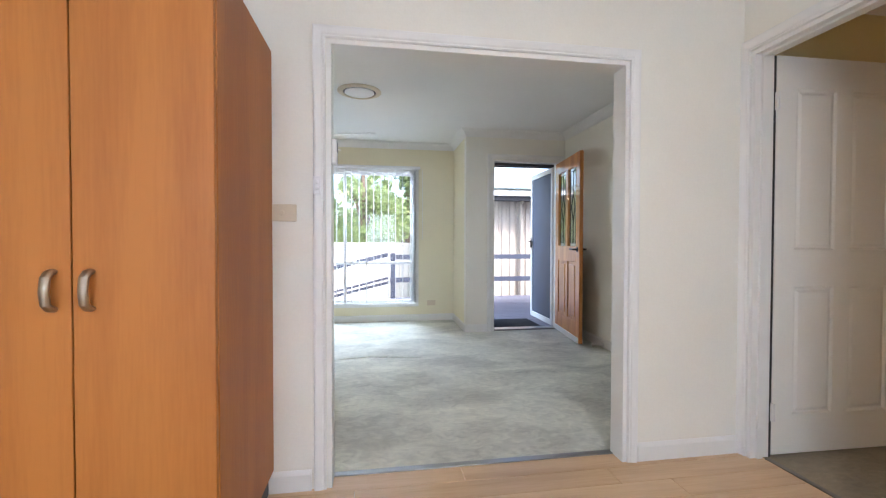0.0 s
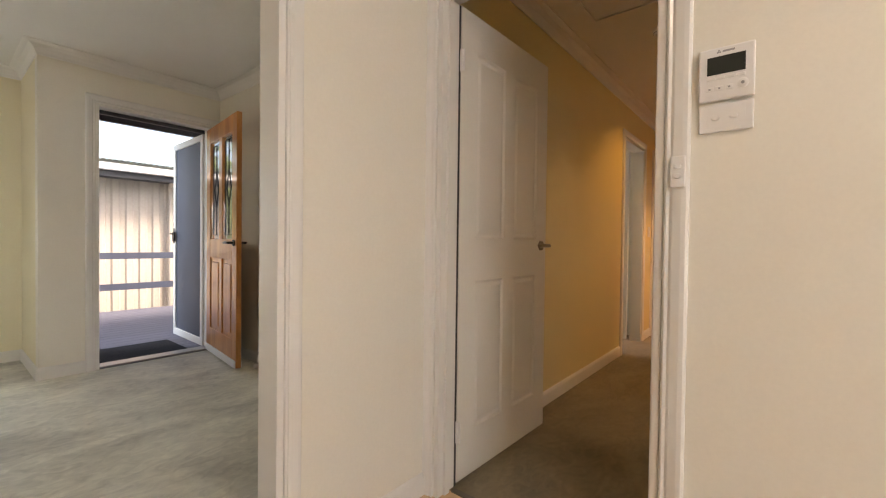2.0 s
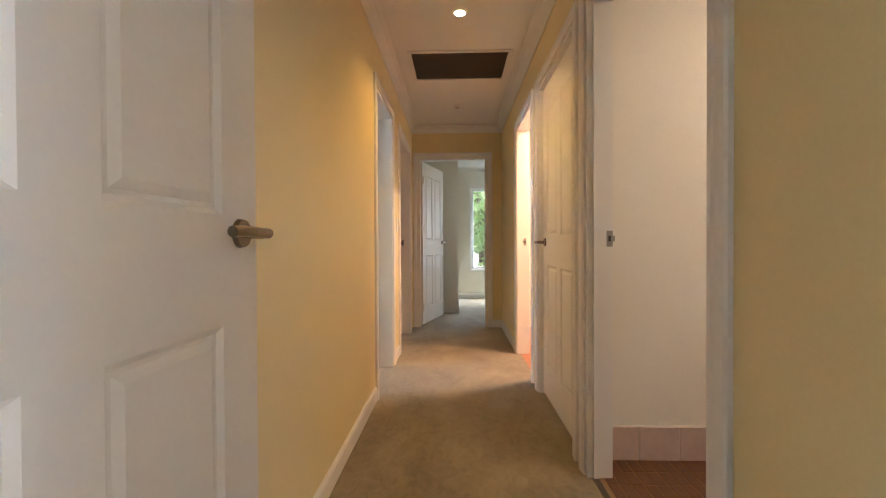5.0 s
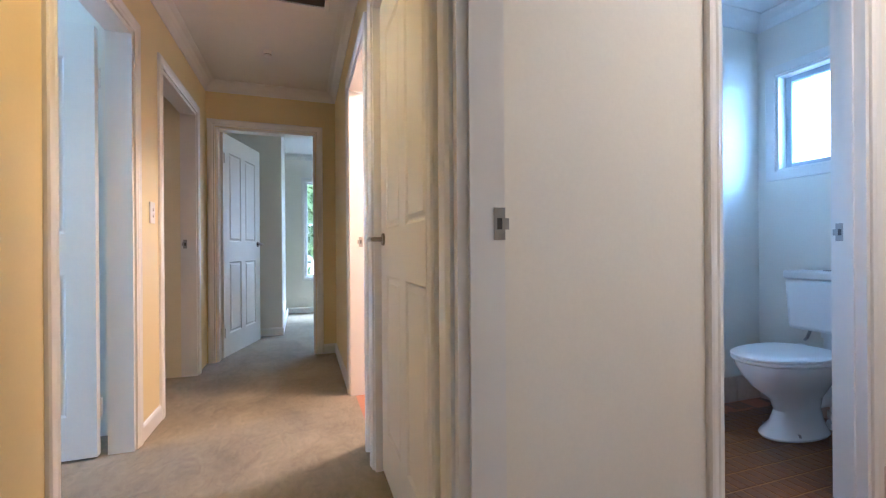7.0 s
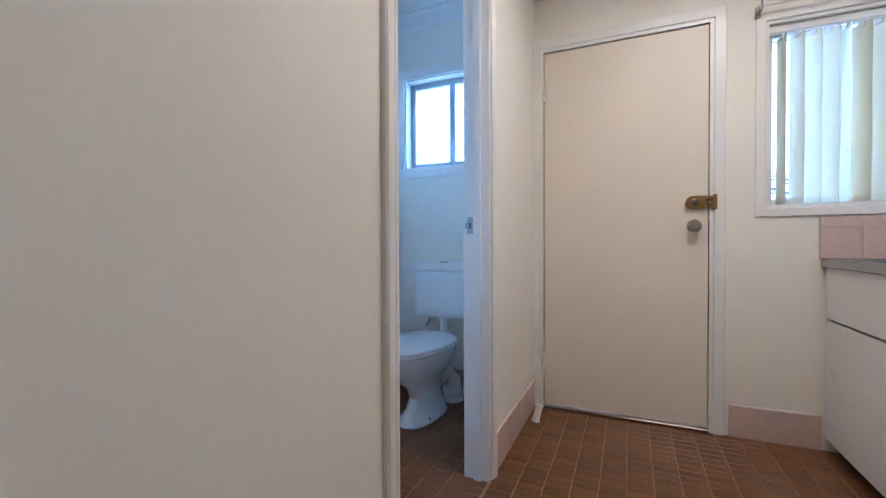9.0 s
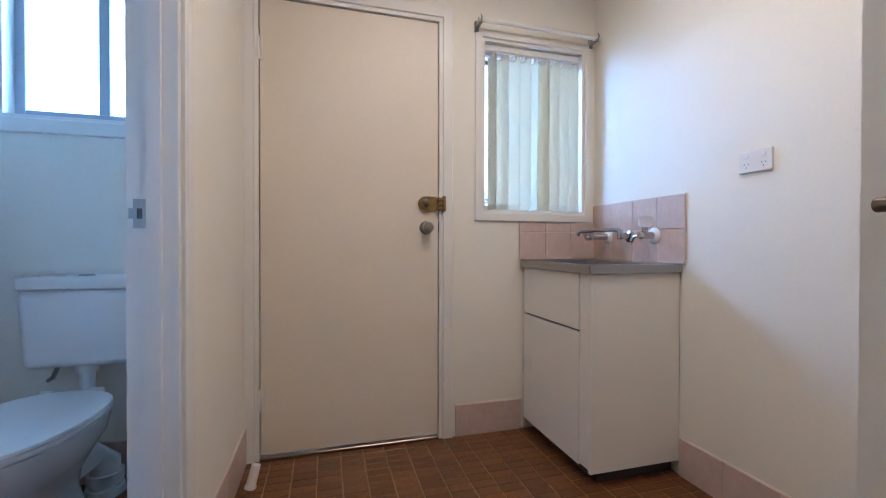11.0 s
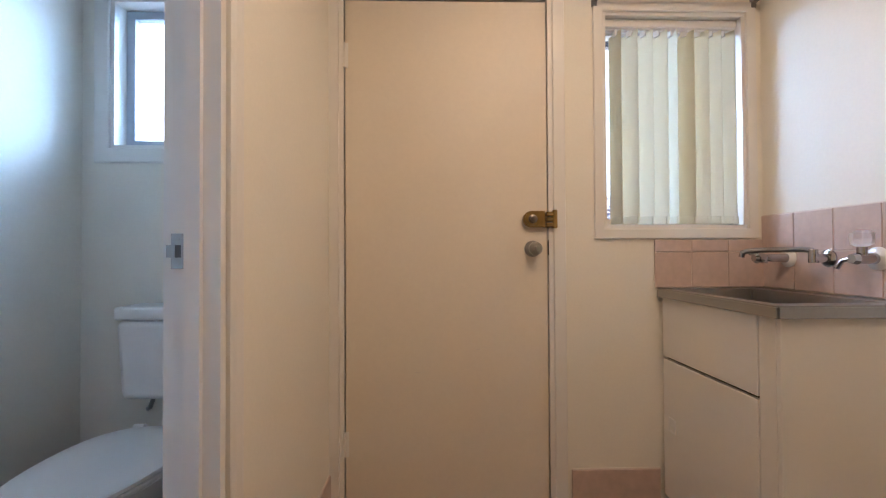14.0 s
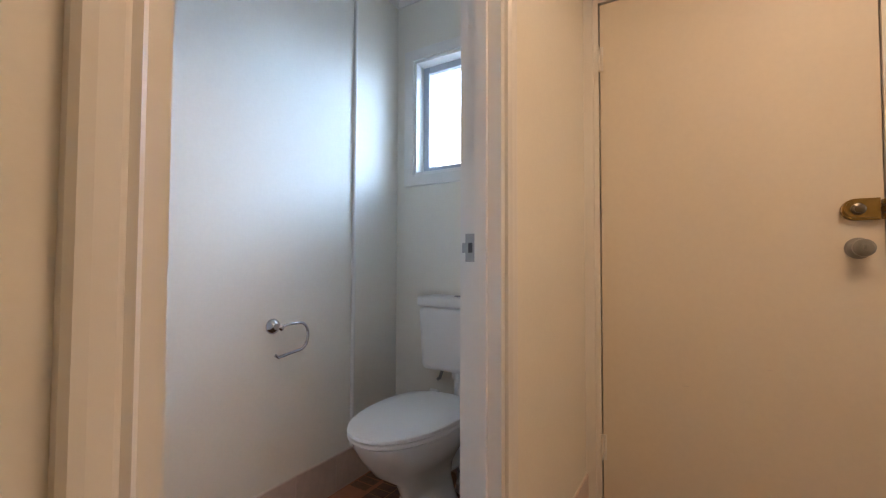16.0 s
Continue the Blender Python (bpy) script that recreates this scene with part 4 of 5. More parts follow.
def thermostat():
    ob = base("thermostat", EAST(0.853, 1.487), "white wall thermostat with a dark display and buttons", "thermostat")
    bm = bmesh.new(); box(bm, -0.060, 0.060, -0.019, -0.004, -0.068, 0.068, 0.004, 2); box(bm, -0.056, 0.056, -0.004, 0, -0.064, 0.064)
    part("case", bm, M_PLASTIC, ob)
    bm = bmesh.new(); box(bm, -0.041, 0.041, -0.0200, -0.0185, -0.002, 0.044)
    part("display", bm, M_LCD, ob, "dark blank display")
    for k in range(4):
        bm = bmesh.new(); box(bm, -0.041 + 0.021 * k, -0.0225 + 0.021 * k, -0.0215, -0.018, -0.016, -0.008, 0.001)
        part("button", bm, M_PLASTIC, ob)
    for k in range(3):
        bm = bmesh.new(); box(bm, -0.043 + 0.021 * k, -0.026 + 0.021 * k, -0.0205, -0.018, -0.044, -0.032, 0.001)
        b = part("button", bm, M_PLASTIC, ob)
        bm = bmesh.new(); box(bm, -0.037 + 0.021 * k, -0.032 + 0.021 * k, -0.0208, -0.0205, -0.040, -0.036)
        part("symbol", bm, M_GREY, b)
    bm = bmesh.new(); lathe(bm, [(0.012, 0), (0.012, 0.003), (0.010, 0.004)], pose(0.036, -0.0185, -0.034, 90))
    b = part("power_button", bm, M_PLASTIC, ob, smooth=True)
    bm = bmesh.new(); lathe(bm, [(0.004, 0), (0.004, 0.0006), (0.003, 0.0007)], pose(0.036, -0.0226, -0.034, 90))
    part("symbol", bm, M_GREY, b)
    bm = bmesh.new(); box(bm, -0.008, 0.018, -0.0194, -0.0188, 0.053, 0.058)
    for k in range(3):
        a = math.pi / 2 + k * 2.094
        cyl(bm, (-0.016 + 0.003 * math.cos(a), -0.0194, 0.0555 + 0.003 * math.sin(a)), (-0.016 + 0.003 * math.cos(a), -0.0188, 0.0555 + 0.003 * math.sin(a)), 0.0024, None, 6)
    part("maker_mark", bm, M_GREY, ob, "small grey maker's mark")
    return ob


thermostat()
plate("light_switch", pose(-1.288, YK, 1.225), 0.118, 0.074, "cream light switch plate beside the cupboard", "switch", ((0, 0, 0.018, 0.024),), material=M_CREAM)
plate("light_switch", pose(-1.140, YK - 0.017, 1.345), 0.034, 0.078, "slim white architrave light switch by the wide opening", "switch", ((0, 0.014, 0.018, 0.014), (0, -0.012, 0.018, 0.014)))


def chime():
    ob = base("door_chime", pose(OPEN[0] + 0.018, 1.925, 1.51, 0, 0, 90), "small white door chime with grey slots on the opening's reveal", "door chime")
    bm = bmesh.new(); box(bm, -0.03, 0.03, -0.022, 0, -0.06, 0.05, 0.005, 2)
    part("case", bm, M_PLASTIC, ob)
    for k in range(3):
        bm = bmesh.new(); box(bm, -0.026 + 0.019 * k, -0.012 + 0.019 * k, -0.0232, -0.0215, -0.005, 0.042)
        part("grille_slot", bm, M_GREY, ob)


chime()

# ---------------------------------------------------------------- living room


def ceiling_fan():
    ob = base("ceiling_fan", pose(-1.48, 3.93, 2.45), "white four-blade ceiling fan with a lit round lamp", "ceiling fan")
    bm = bmesh.new(); lathe(bm, [(0.062, 0), (0.062, -0.035), (0.045, -0.055), (0.016, -0.06)])
    part("canopy", bm, M_PLASTIC, ob, smooth=True)
    bm = bmesh.new(); cyl(bm, (0, 0, -0.06), (0, 0, -0.29), 0.012)
    part("rod", bm, M_PLASTIC, ob)
    bm = bmesh.new(); lathe(bm, [(0.03, -0.235), (0.052, -0.255), (0.064, -0.335), (0.098, -0.36), (0.104, -0.405), (0.088, -0.425)])
    part("motor", bm, M_PLASTIC, ob, smooth=True)
    bm = bmesh.new(); lathe(bm, [(0.088, -0.425), (0.102, -0.44), (0.104, -0.485), (0.088, -0.505), (0.04, -0.512)])
    part("lamp_glass", bm, M_BULB, ob, "lit warm white lamp glass", smooth=True)
    bm = bmesh.new()
    pts = [(0.10, -0.035), (0.20, -0.058), (0.58, -0.064), (0.60, 0.04), (0.20, 0.058), (0.10, 0.035)]
    f = bm.faces.new([bm.verts.new((x, y, 0)) for x, y in pts])
    g = bmesh.ops.extrude_face_region(bm, geom=[f])
    bmesh.ops.translate(bm, verts=[v for v in g["geom"] if isinstance(v, bmesh.types.BMVert)], vec=(0, 0, 0.007))
    blade = mesh("blade", bm, M_PLASTIC)
    for k in range(4):
        b = new("blade", blade)
        b.parent, b.matrix_basis = ob, pose(0, 0, -0.392, 0, 0, -17 + 90 * k) @ pose(0, 0, 0, 10)
    return ob


ceiling_fan()


def diffuser():
    ob = base("ceiling_vent", pose(-1.035, 3.83, 2.45), "round white ceiling air outlet with a cream rim", "ceiling vent")
    bm = bmesh.new(); lathe(bm, [(0.195, 0), (0.195, -0.006), (0.17, -0.016), (0.15, -0.014), (0.148, -0.002)])
    part("rim", bm, M_CREAM, ob, smooth=True)
    bm = bmesh.new(); lathe(bm, [(0.148, -0.0015), (0.147, -0.003)])
    part("gap", bm, M_DARK, ob)
    bm = bmesh.new(); lathe(bm, [(0.128, -0.004), (0.132, -0.014), (0.12, -0.02), (0.02, -0.024)])
    part("centre_disc", bm, M_PLASTIC, ob, smooth=True)


diffuser()
plate("power_outlet", pose(-0.13, 5.75, 0.245), 0.117, 0.074, "cream double power outlet low on the wall", "power outlet", ((-0.03, 0.015, 0.016, 0.01), (0.03, 0.015, 0.016, 0.01)), material=M_CREAM)
bm = bmesh.new(); cyl(bm, (1.40, 3.98, 0.035), (1.33, 3.98, 0.035), 0.012); lathe(bm, [(0.018, 0), (0.018, 0.02), (0.012, 0.024)], pose(1.34, 3.98, 0.035, 0, -90))
cyl(bm, (1.437, 3.98, 0.035), (1.40, 3.98, 0.035), 0.02)
tagged(part("door_stop", bm, M_PLASTIC), "small white door stop on the skirting behind the front door", "door stop")
bm = bmesh.new()
tube(bm, [(-1.36, 3.90, -0.002), (-1.2, 3.94, 0.001), (-0.95, 3.98, 0.002), (-0.7, 3.94, 0.001), (-0.46, 3.91, -0.002)], 0.011, 8)
for v in bm.verts:
    v.co.z *= 0.6
part("crease", bm, M_CARPET, bpy.data.objects["floor_living_room"], "raised crease in the carpet")
bm = bmesh.new(); tube(bm, [(-0.262, 5.715, 2.09), (-0.258, 5.712, 1.6), (-0.262, 5.715, 1.12)], 0.004)
tagged(part("blind_cord", bm, M_PLASTIC), "thin white cord of the vertical blind", "cord")

# ---------------------------------------------------------------- hall


def return_vent():
    x0, x1, y0, y1 = 4.20, 4.757, 0.957, 1.745
    ob = base("return_air_vent", pose(x0, y0, 2.45), "large dark return-air grille in the hall ceiling", "ceiling vent")
    w, d = x1 - x0, y1 - y0
    bm = bmesh.new()
    for a, b, c, e in ((0, w, 0, 0.03), (0, w, d - 0.03, d), (0, 0.03, 0.03, d - 0.03), (w - 0.03, w, 0.03, d - 0.03)):
        box(bm, a, b, c, e, -0.012, -0.0005, 0.003)
    part("frame", bm, M_TRIM, ob)
    bm = bmesh.new(); box(bm, 0.03, w - 0.03, 0.03, d - 0.03, -0.002, -0.0005)
    part("filter", bm, M_VENT, ob)
    bm = bmesh.new(); box(bm, 0.03, w - 0.03, -0.001, 0.001, -0.010, -0.002)
    bar = mesh("slat", bm, M_VENT)
    for k in range(44):
        s = new("slat", bar); s.parent, s.matrix_basis = ob, pose(0, 0.045 + 0.0157 * k, 0, 0)


return_vent()


def downlight(x, y, lit):
    ob = base("downlight", pose(x, y, 2.45), "small round recessed downlight, lit" if lit else "small round white ceiling fitting, unlit", "downlight")
    bm = bmesh.new(); lathe(bm, [(0.048, 0), (0.046, -0.006), (0.034, -0.008), (0.034, -0.003)])
    part("rim", bm, M_PLASTIC, ob, smooth=True)
    bm = bmesh.new(); lathe(bm, [(0.032, -0.001), (0.032, -0.005), (0.02, -0.006)])
    part("lens", bm, M_SPOT if lit else M_PLASTIC, ob, "glowing lens" if lit else "", smooth=True)


downlight(3.70, 1.355, True)


def smoke_alarm(x, y, r):
    ob = base("smoke_alarm", pose(x, y, 2.45), "round white smoke alarm on the ceiling", "smoke alarm")
    bm = bmesh.new(); lathe(bm, [(r, 0), (r, -0.012), (r * 0.9, -0.016)])
    part("base_plate", bm, M_PLASTIC, ob, smooth=True)
    bm = bmesh.new(); lathe(bm, [(r * 0.82, -0.016), (r * 0.86, -0.024), (r * 0.8, -0.038), (r * 0.5, -0.042)])
    part("cap", bm, M_PLASTIC, ob, smooth=True)
    bm = bmesh.new(); lathe(bm, [(r * 0.87, -0.026), (r * 0.87, -0.030)])
    part("vent_band", bm, M_GREY, ob)


smoke_alarm(2.70, 1.37, 0.058)
smoke_alarm(5.444, 1.355, 0.03)


def access_hatch():
    ob = base("ceiling_hatch", pose(2.08, 1.42, 2.45), "painted ceiling access hatch with a thin frame", "ceiling hatch")
    bm = bmesh.new()
    for a, b, c, e in ((-0.28, 0.28, -0.28, -0.25), (-0.28, 0.28, 0.25, 0.28), (-0.28, -0.25, -0.25, 0.25), (0.25, 0.28, -0.25, 0.25)):
        box(bm, a, b, c, e, -0.01, -0.0005, 0.002)
    part("frame", bm, M_CEIL, ob)
    bm = bmesh.new(); box(bm, -0.245, 0.245, -0.245, 0.245, -0.003, -0.0005)
    part("panel", bm, M_CEIL, ob)


access_hatch()
plate("light_switch", pose(4.80, HN, 1.19), 0.074, 0.118, "white light switch between two bedroom doorways", "switch", ((0, 0.018, 0.012, 0.018), (0, -0.018, 0.012, 0.018)))

# ---------------------------------------------------------------- laundry
CX0, CX1, CY0, CY1, CT = LW + 0.004, 1.725, LS + 0.004, -1.112, 0.883


def tub():
    """Laundry tub cabinet with a pressed steel bowl; its front looks along +x."""
    ob = base("laundry_tub_cabinet", pose(CX0, CY0, 0), "white laundry cabinet with a stainless steel tub top", "laundry tub")
    w, d, t = CX1 - CX0, CY1 - CY0, CT
    for nm, q in (("side_panel", (0, w - 0.018, 0, 0.016, 0.06, t - 0.035)), ("side_panel", (0, w - 0.002, d - 0.016, d, 0.06, t - 0.035, 0.002)), ("back_panel", (0, 0.012, 0.016, d - 0.016, 0.06, t - 0.035)),
                  ("floor_panel", (0.012, w - 0.018, 0.016, d - 0.016, 0.06, 0.075)), ("front_stile", (w - 0.02, w - 0.002, d - 0.075, d - 0.016, 0.075, t - 0.035, 0.001))):
        bm = bmesh.new(); box(bm, *q)
        part(nm, bm, M_CABINET, ob)
    bm = bmesh.new(); box(bm, 0, w - 0.06, 0.02, d - 0.04, 0, 0.06)
    part("kickboard", bm, M_DARK, ob, "dark recessed kickboard")
    f0, f1 = 0.018, d - 0.078
    bm = bmesh.new(); box(bm, w - 0.017, w + 0.001, f0, f1, 0.616, t - 0.037, 0.002, 2)
    part("upper_panel", bm, M_CABINET, ob)
    bm = bmesh.new(); box(bm, w - 0.017, w + 0.001, f0, f1, 0.066, 0.606, 0.002, 2)
    door = part("cabinet_door", bm, M_CABINET, ob)
    bm = bmesh.new()
    for a, b, c, e in ((0.055, 0.060, 0.33, 0.385), (0.095, 0.10, 0.33, 0.385), (0.06, 0.095, 0.33, 0.335), (0.06, 0.095, 0.38, 0.385)):
        box(bm, w + 0.001, w + 0.004, a, b, c, e)
    part("finger_pull", bm, M_PLASTIC, door, "small square recessed finger pull")
    bm = bmesh.new(); box(bm, w + 0.001, w + 0.002, 0.06, 0.095, 0.352, 0.38)
    part("pull_recess", bm, M_PLASTIC, door, "recess of the finger pull")
    # charcoal strip behind the joint, painting the shade seen through it
    bm = bmesh.new(); box(bm, w - 0.022, w - 0.0175, f0, f1, 0.603, 0.62)
    part("shadow_gap", bm, M_DARK, ob, "dark strip for the shade between panel and door")
    # pressed top: flat rim, bowl walls and floor
    top = new("steel_top"); top.parent = ob
    tagged(top, "stainless steel tub top")
    bm = bmesh.new()
    X, Y = [-0.002, 0.085, w - 0.028, w + 0.014], [-0.002, 0.045, d - 0.05, d + 0.012]
    grid = [[bm.verts.new((x, y, t)) for x in X] for y in Y]
    hole = None
    for j in range(3):
        for i in range(3):
            fc = bm.faces.new((grid[j][i], grid[j][i + 1], grid[j + 1][i + 1], grid[j + 1][i]))
            if i == 1 and j == 1:
                hole = fc
    r = bmesh.ops.inset_individual(bm, faces=[hole], thickness=0.004, depth=-0.006)
    bmesh.ops.inset_individual(bm, faces=[hole], thickness=0.004, depth=-0.03)
    bmesh.ops.inset_individual(bm, faces=[hole], thickness=0.025, depth=-0.206)
    outer = [e for e in bm.edges if len(e.link_faces) == 1]
    g = bmesh.ops.extrude_edge_only(bm, edges=outer)
    bmesh.ops.translate(bm, verts=[v for v in g["geom"] if isinstance(v, bmesh.types.BMVert)], vec=(0, 0, -0.034))
    bmesh.ops.bevel(bm, geom=[e for e in bm.edges if len(e.link_faces) == 2 and e.calc_face_angle(0) > 0.4], offset=0.005, segments=2, affect="EDGES")
    part("basin", bm, M_STEEL, top, smooth=True)
    bm = bmesh.new(); lathe(bm, [(0.035, 0), (0.035, 0.004), (0.028, 0.004), (0.02, 0.001)], pose((X[1] + X[2]) / 2, (Y[1] + Y[2]) / 2, t - 0.2415))
    part("drain", bm, M_CHROME, top, smooth=True)
    return ob


tub()


def tap_set():
    """Two wall taps and a swivel spout over the tub; they stand off the tiled wall along +x."""
    x = LW + 0.009
    z = 1.005

    def tap(y, label):
        ob = base("tap", pose(x, y, z), label, "tap", "laundry taps")
        bm = bmesh.new(); lathe(bm, [(0.036, 0), (0.036, 0.003), (0.028, 0.009), (0.018, 0.012)], pose(0, 0, 0, 0, 90))
        part("flange", bm, M_PLASTIC if y > -1.35 else M_CERAMIC, ob, "white cover flange", smooth=True)
        return ob
    hot = tap(-1.25, "chrome wall tap with a clear handle and white flange")
    bm = bmesh.new(); cyl(bm, (0.012, 0, 0), (0.075, 0, 0), 0.017, 0.015); cyl(bm, (0.05, 0, 0), (0.05, 0, 0.04), 0.013); cyl(bm, (0.07, 0, 0), (0.085, 0, 0), 0.018, 0.014)
    tube(bm, [(0.078, -0.004, 0), (0.082, -0.03, -0.005), (0.085, -0.045, -0.03)], 0.007)
    part("tap_body", bm, M_CHROME, hot, smooth=True)
    bm = bmesh.new(); lathe(bm, [(0.013, 0.036), (0.026, 0.044), (0.029, 0.060), (0.027, 0.078), (0.015, 0.086)], pose(0.05, 0, 0), 8)
    part("handle", bm, M_FROST, hot, "clear faceted handle")
    cold = tap(-1.57, "chrome wall tap with a white flange")
    bm = bmesh.new(); cyl(bm, (0.010, 0, 0), (0.09, 0, 0), 0.018, 0.014); lathe(bm, [(0.014, 0.09), (0.02, 0.10), (0.021, 0.125), (0.013, 0.135)], pose(0, 0, 0, 0, 90), 10)
    tube(bm, [(0.11, 0, 0), (0.112, -0.02, 0.012), (0.115, -0.045, 0.016)], 0.006), tube(bm, [(0.11, 0, 0), (0.112, 0.02, -0.012), (0.115, 0.036, -0.014)], 0.006)
    part("tap_body", bm, M_CHROME, cold, smooth=True)
    sp = base("tap_spout", pose(x, -1.408, z), "long chrome swivel spout over the tub", "tap", "laundry taps")
    bm = bmesh.new(); lathe(bm, [(0.03, 0), (0.03, 0.004), (0.018, 0.012)], pose(0, 0, 0, 0, 90)); cyl(bm, (0.01, 0, 0), (0.06, 0, 0), 0.015); cyl(bm, (0.055, 0, -0.016), (0.055, 0, 0.03), 0.014)
    part("swivel_base", bm, M_CHROME, sp, smooth=True)
    bm = bmesh.new(); tube(bm, [(0.055, 0, 0.026), (0.07, -0.02, 0.03), (0.13, -0.10, 0.030), (0.165, -0.152, 0.026), (0.174, -0.166, 0.02), (0.176, -0.170, 0.004)], 0.010)
    part("spout", bm, M_CHROME, sp, smooth=True)


tap_set()
ob, body = plate("power_outlet", pose(LW, -0.797, 1.252, 0, 0, 90), 0.117, 0.074, "white double power outlet on the laundry wall", "power outlet")
for x in (-0.03, 0.03):
    bm = bmesh.new(); box(bm, x - 0.009, x + 0.009, -0.0125, -0.009, 0.012, 0.024, 0.001)
    part("rocker", bm, M_PLASTIC, ob)
    bm = bmesh.new()
    for dx, dz, ry in ((-0.007, -0.008, 30), (0.007, -0.008, -30), (0, -0.02, 0)):
        g = bmesh.ops.create_cube(bm, size=1, matrix=pose(x + dx, -0.0092, dz, 0, ry, 0) @ Matrix.Diagonal((0.0016, 0.0008, 0.006, 1)))
    part("socket_slots", bm, M_DARK, ob)
bm = bmesh.new(); cyl(bm, (3.005, -1.485, 0.003), (2.985, -1.50, 0.085), 0.019, 0.017, 20); cyl(bm, (3.006, -1.484, 0.0), (3.003, -1.486, 0.012), 0.022)
tagged(part("door_stop", bm, M_PLASTIC, smooth=True), "white plastic door stop at the foot of the laundry wall", "door stop")

# ---------------------------------------------------------------- toilet


def egg(bm, stations, n=36):
    """Stacks egg-shaped rings: (z, half width, back y, front y); y grows towards the front."""
    rings = []
    for z, hw, yb, yf in stations:
        ring = []
        for k in range(n):
            a = 2 * math.pi * k / n
            c, s = math.cos(a), math.sin(a)
            mid = yb + (yf - yb) * 0.42
            y = mid + (yf - mid) * s if s >= 0 else mid + (mid - yb) * (-(abs(s) ** 0.75))
            ring.append(bm.verts.new((hw * math.copysign(abs(c) ** 0.9, c), y, z)))
        rings.append(ring)
    for a, b in zip(rings, rings[1:]):
        for k in range(n):
            bm.faces.new((a[k], a[(k + 1) % n], b[(k + 1) % n], b[k]))
    bm.faces.new(rings[0][::-1]), bm.faces.new(rings[-1])
    return bm


def toilet():
    """Ceramic pan with closed seat, plastic cistern and flush pipe; its back is at y = 0 of the base."""
    ob = base("toilet", pose(3.60, LS + 0.004, 0), "white ceramic toilet with closed lid and plastic cistern", "toilet")
    bm = bmesh.new()
    egg(bm, [(0.0, 0.105, 0.19, 0.580), (0.012, 0.110, 0.185, 0.586), (0.03, 0.102, 0.19, 0.575), (0.07, 0.078, 0.20, 0.525), (0.13, 0.064, 0.21, 0.50), (0.19, 0.072, 0.20, 0.53), (0.26, 0.118, 0.185, 0.633), (0.33, 0.163, 0.175, 0.691), (0.375, 0.176, 0.17, 0.717), (0.392, 0.178, 0.17, 0.722), (0.398, 0.172, 0.175, 0.715)])
    part("pan", bm, M_CERAMIC, ob, smooth=True)
    bm = bmesh.new(); egg(bm, [(0.400, 0.182, 0.185, 0.730), (0.404, 0.186, 0.182, 0.736), (0.412, 0.186, 0.182, 0.736), (0.416, 0.182, 0.186, 0.732)])
    seat = part("seat", bm, M_PLASTIC, ob, smooth=True)
    bm = bmesh.new(); egg(bm, [(0.418, 0.184, 0.182, 0.734), (0.422, 0.188, 0.18, 0.738), (0.430, 0.186, 0.182, 0.736), (0.436, 0.172, 0.195, 0.717), (0.438, 0.12, 0.24, 0.633)])
    lid = part("lid", bm, M_PLASTIC, seat, "closed white plastic lid", smooth=True)
    for s in (-0.075, 0.075):
        bm = bmesh.new(); cyl(bm, (s - 0.018, 0.180, 0.424), (s + 0.018, 0.180, 0.424), 0.013); cyl(bm, (s, 0.180, 0.40), (s, 0.180, 0.424), 0.01)
        part("lid_hinge", bm, M_PLASTIC, seat, smooth=True)
    bm = bmesh.new(); box(bm, -0.185, 0.185, 0.0, 0.155, 0.505, 0.795, 0.028, 3)
    bmesh.ops.scale(bm, vec=(0.94, 0.94, 1), verts=[v for v in bm.verts if v.co.z < 0.58], space=Matrix.Translation((0, 0, 0)))
    cistern = part("cistern", bm, M_PLASTIC, ob, smooth=True)
    bm = bmesh.new(); box(bm, -0.187, 0.187, 0.0, 0.157, 0.794, 0.842, 0.010, 3)
    lidc = part("cistern_lid", bm, M_PLASTIC, cistern, smooth=True)
    bm = bmesh.new(); lathe(bm, [(0.026, 0.840), (0.026, 0.846), (0.02, 0.848)], pose(0, 0.08, 0))
    part("flush_button", bm, M_CHROME, cistern, "chrome flush button", smooth=True)
    bm = bmesh.new(); cyl(bm, (0, 0.08, 0.44), (0, 0.08, 0.525), 0.024); cyl(bm, (0, 0.08, 0.475), (0, 0.08, 0.505), 0.036); tube(bm, [(0, 0.08, 0.45), (0, 0.085, 0.37), (0, 0.12, 0.33), (0, 0.20, 0.33)], 0.024)
    part("flush_pipe", bm, M_PLASTIC, ob, "white flush pipe", smooth=True)
    bm = bmesh.new(); tube(bm, [(0.10, 0.06, 0.535), (0.105, 0.062, 0.49), (0.125, 0.05, 0.45), (0.16, 0.01, 0.43)], 0.008)
    part("inlet_hose", bm, M_STEEL, ob, "braided steel inlet hose", smooth=True)
    bm = bmesh.new(); tube(bm, [(0.0, 0.25, 0.16), (-0.03, 0.13, 0.17), (-0.06, 0.09, 0.12), (-0.06, 0.09, 0.002)], 0.05, 18); cyl(bm, (-0.06, 0.09, 0.0), (-0.06, 0.09, 0.03), 0.068, 0.062, 24); cyl(bm, (-0.06, 0.09, 0.05), (-0.06, 0.09, 0.085), 0.06, 0.06, 24)
    part("waste_pipe", bm, M_PLASTIC, ob, "white waste pipe with a collar", smooth=True)
    for s in (-0.085, 0.085):
        bm = bmesh.new(); cyl(bm, (s, 0.47, 0.022), (s, 0.47, 0.036), 0.009, 0.006, 12)
        part("floor_bolt", bm, M_GREY, ob, smooth=True)
    return ob


toilet()


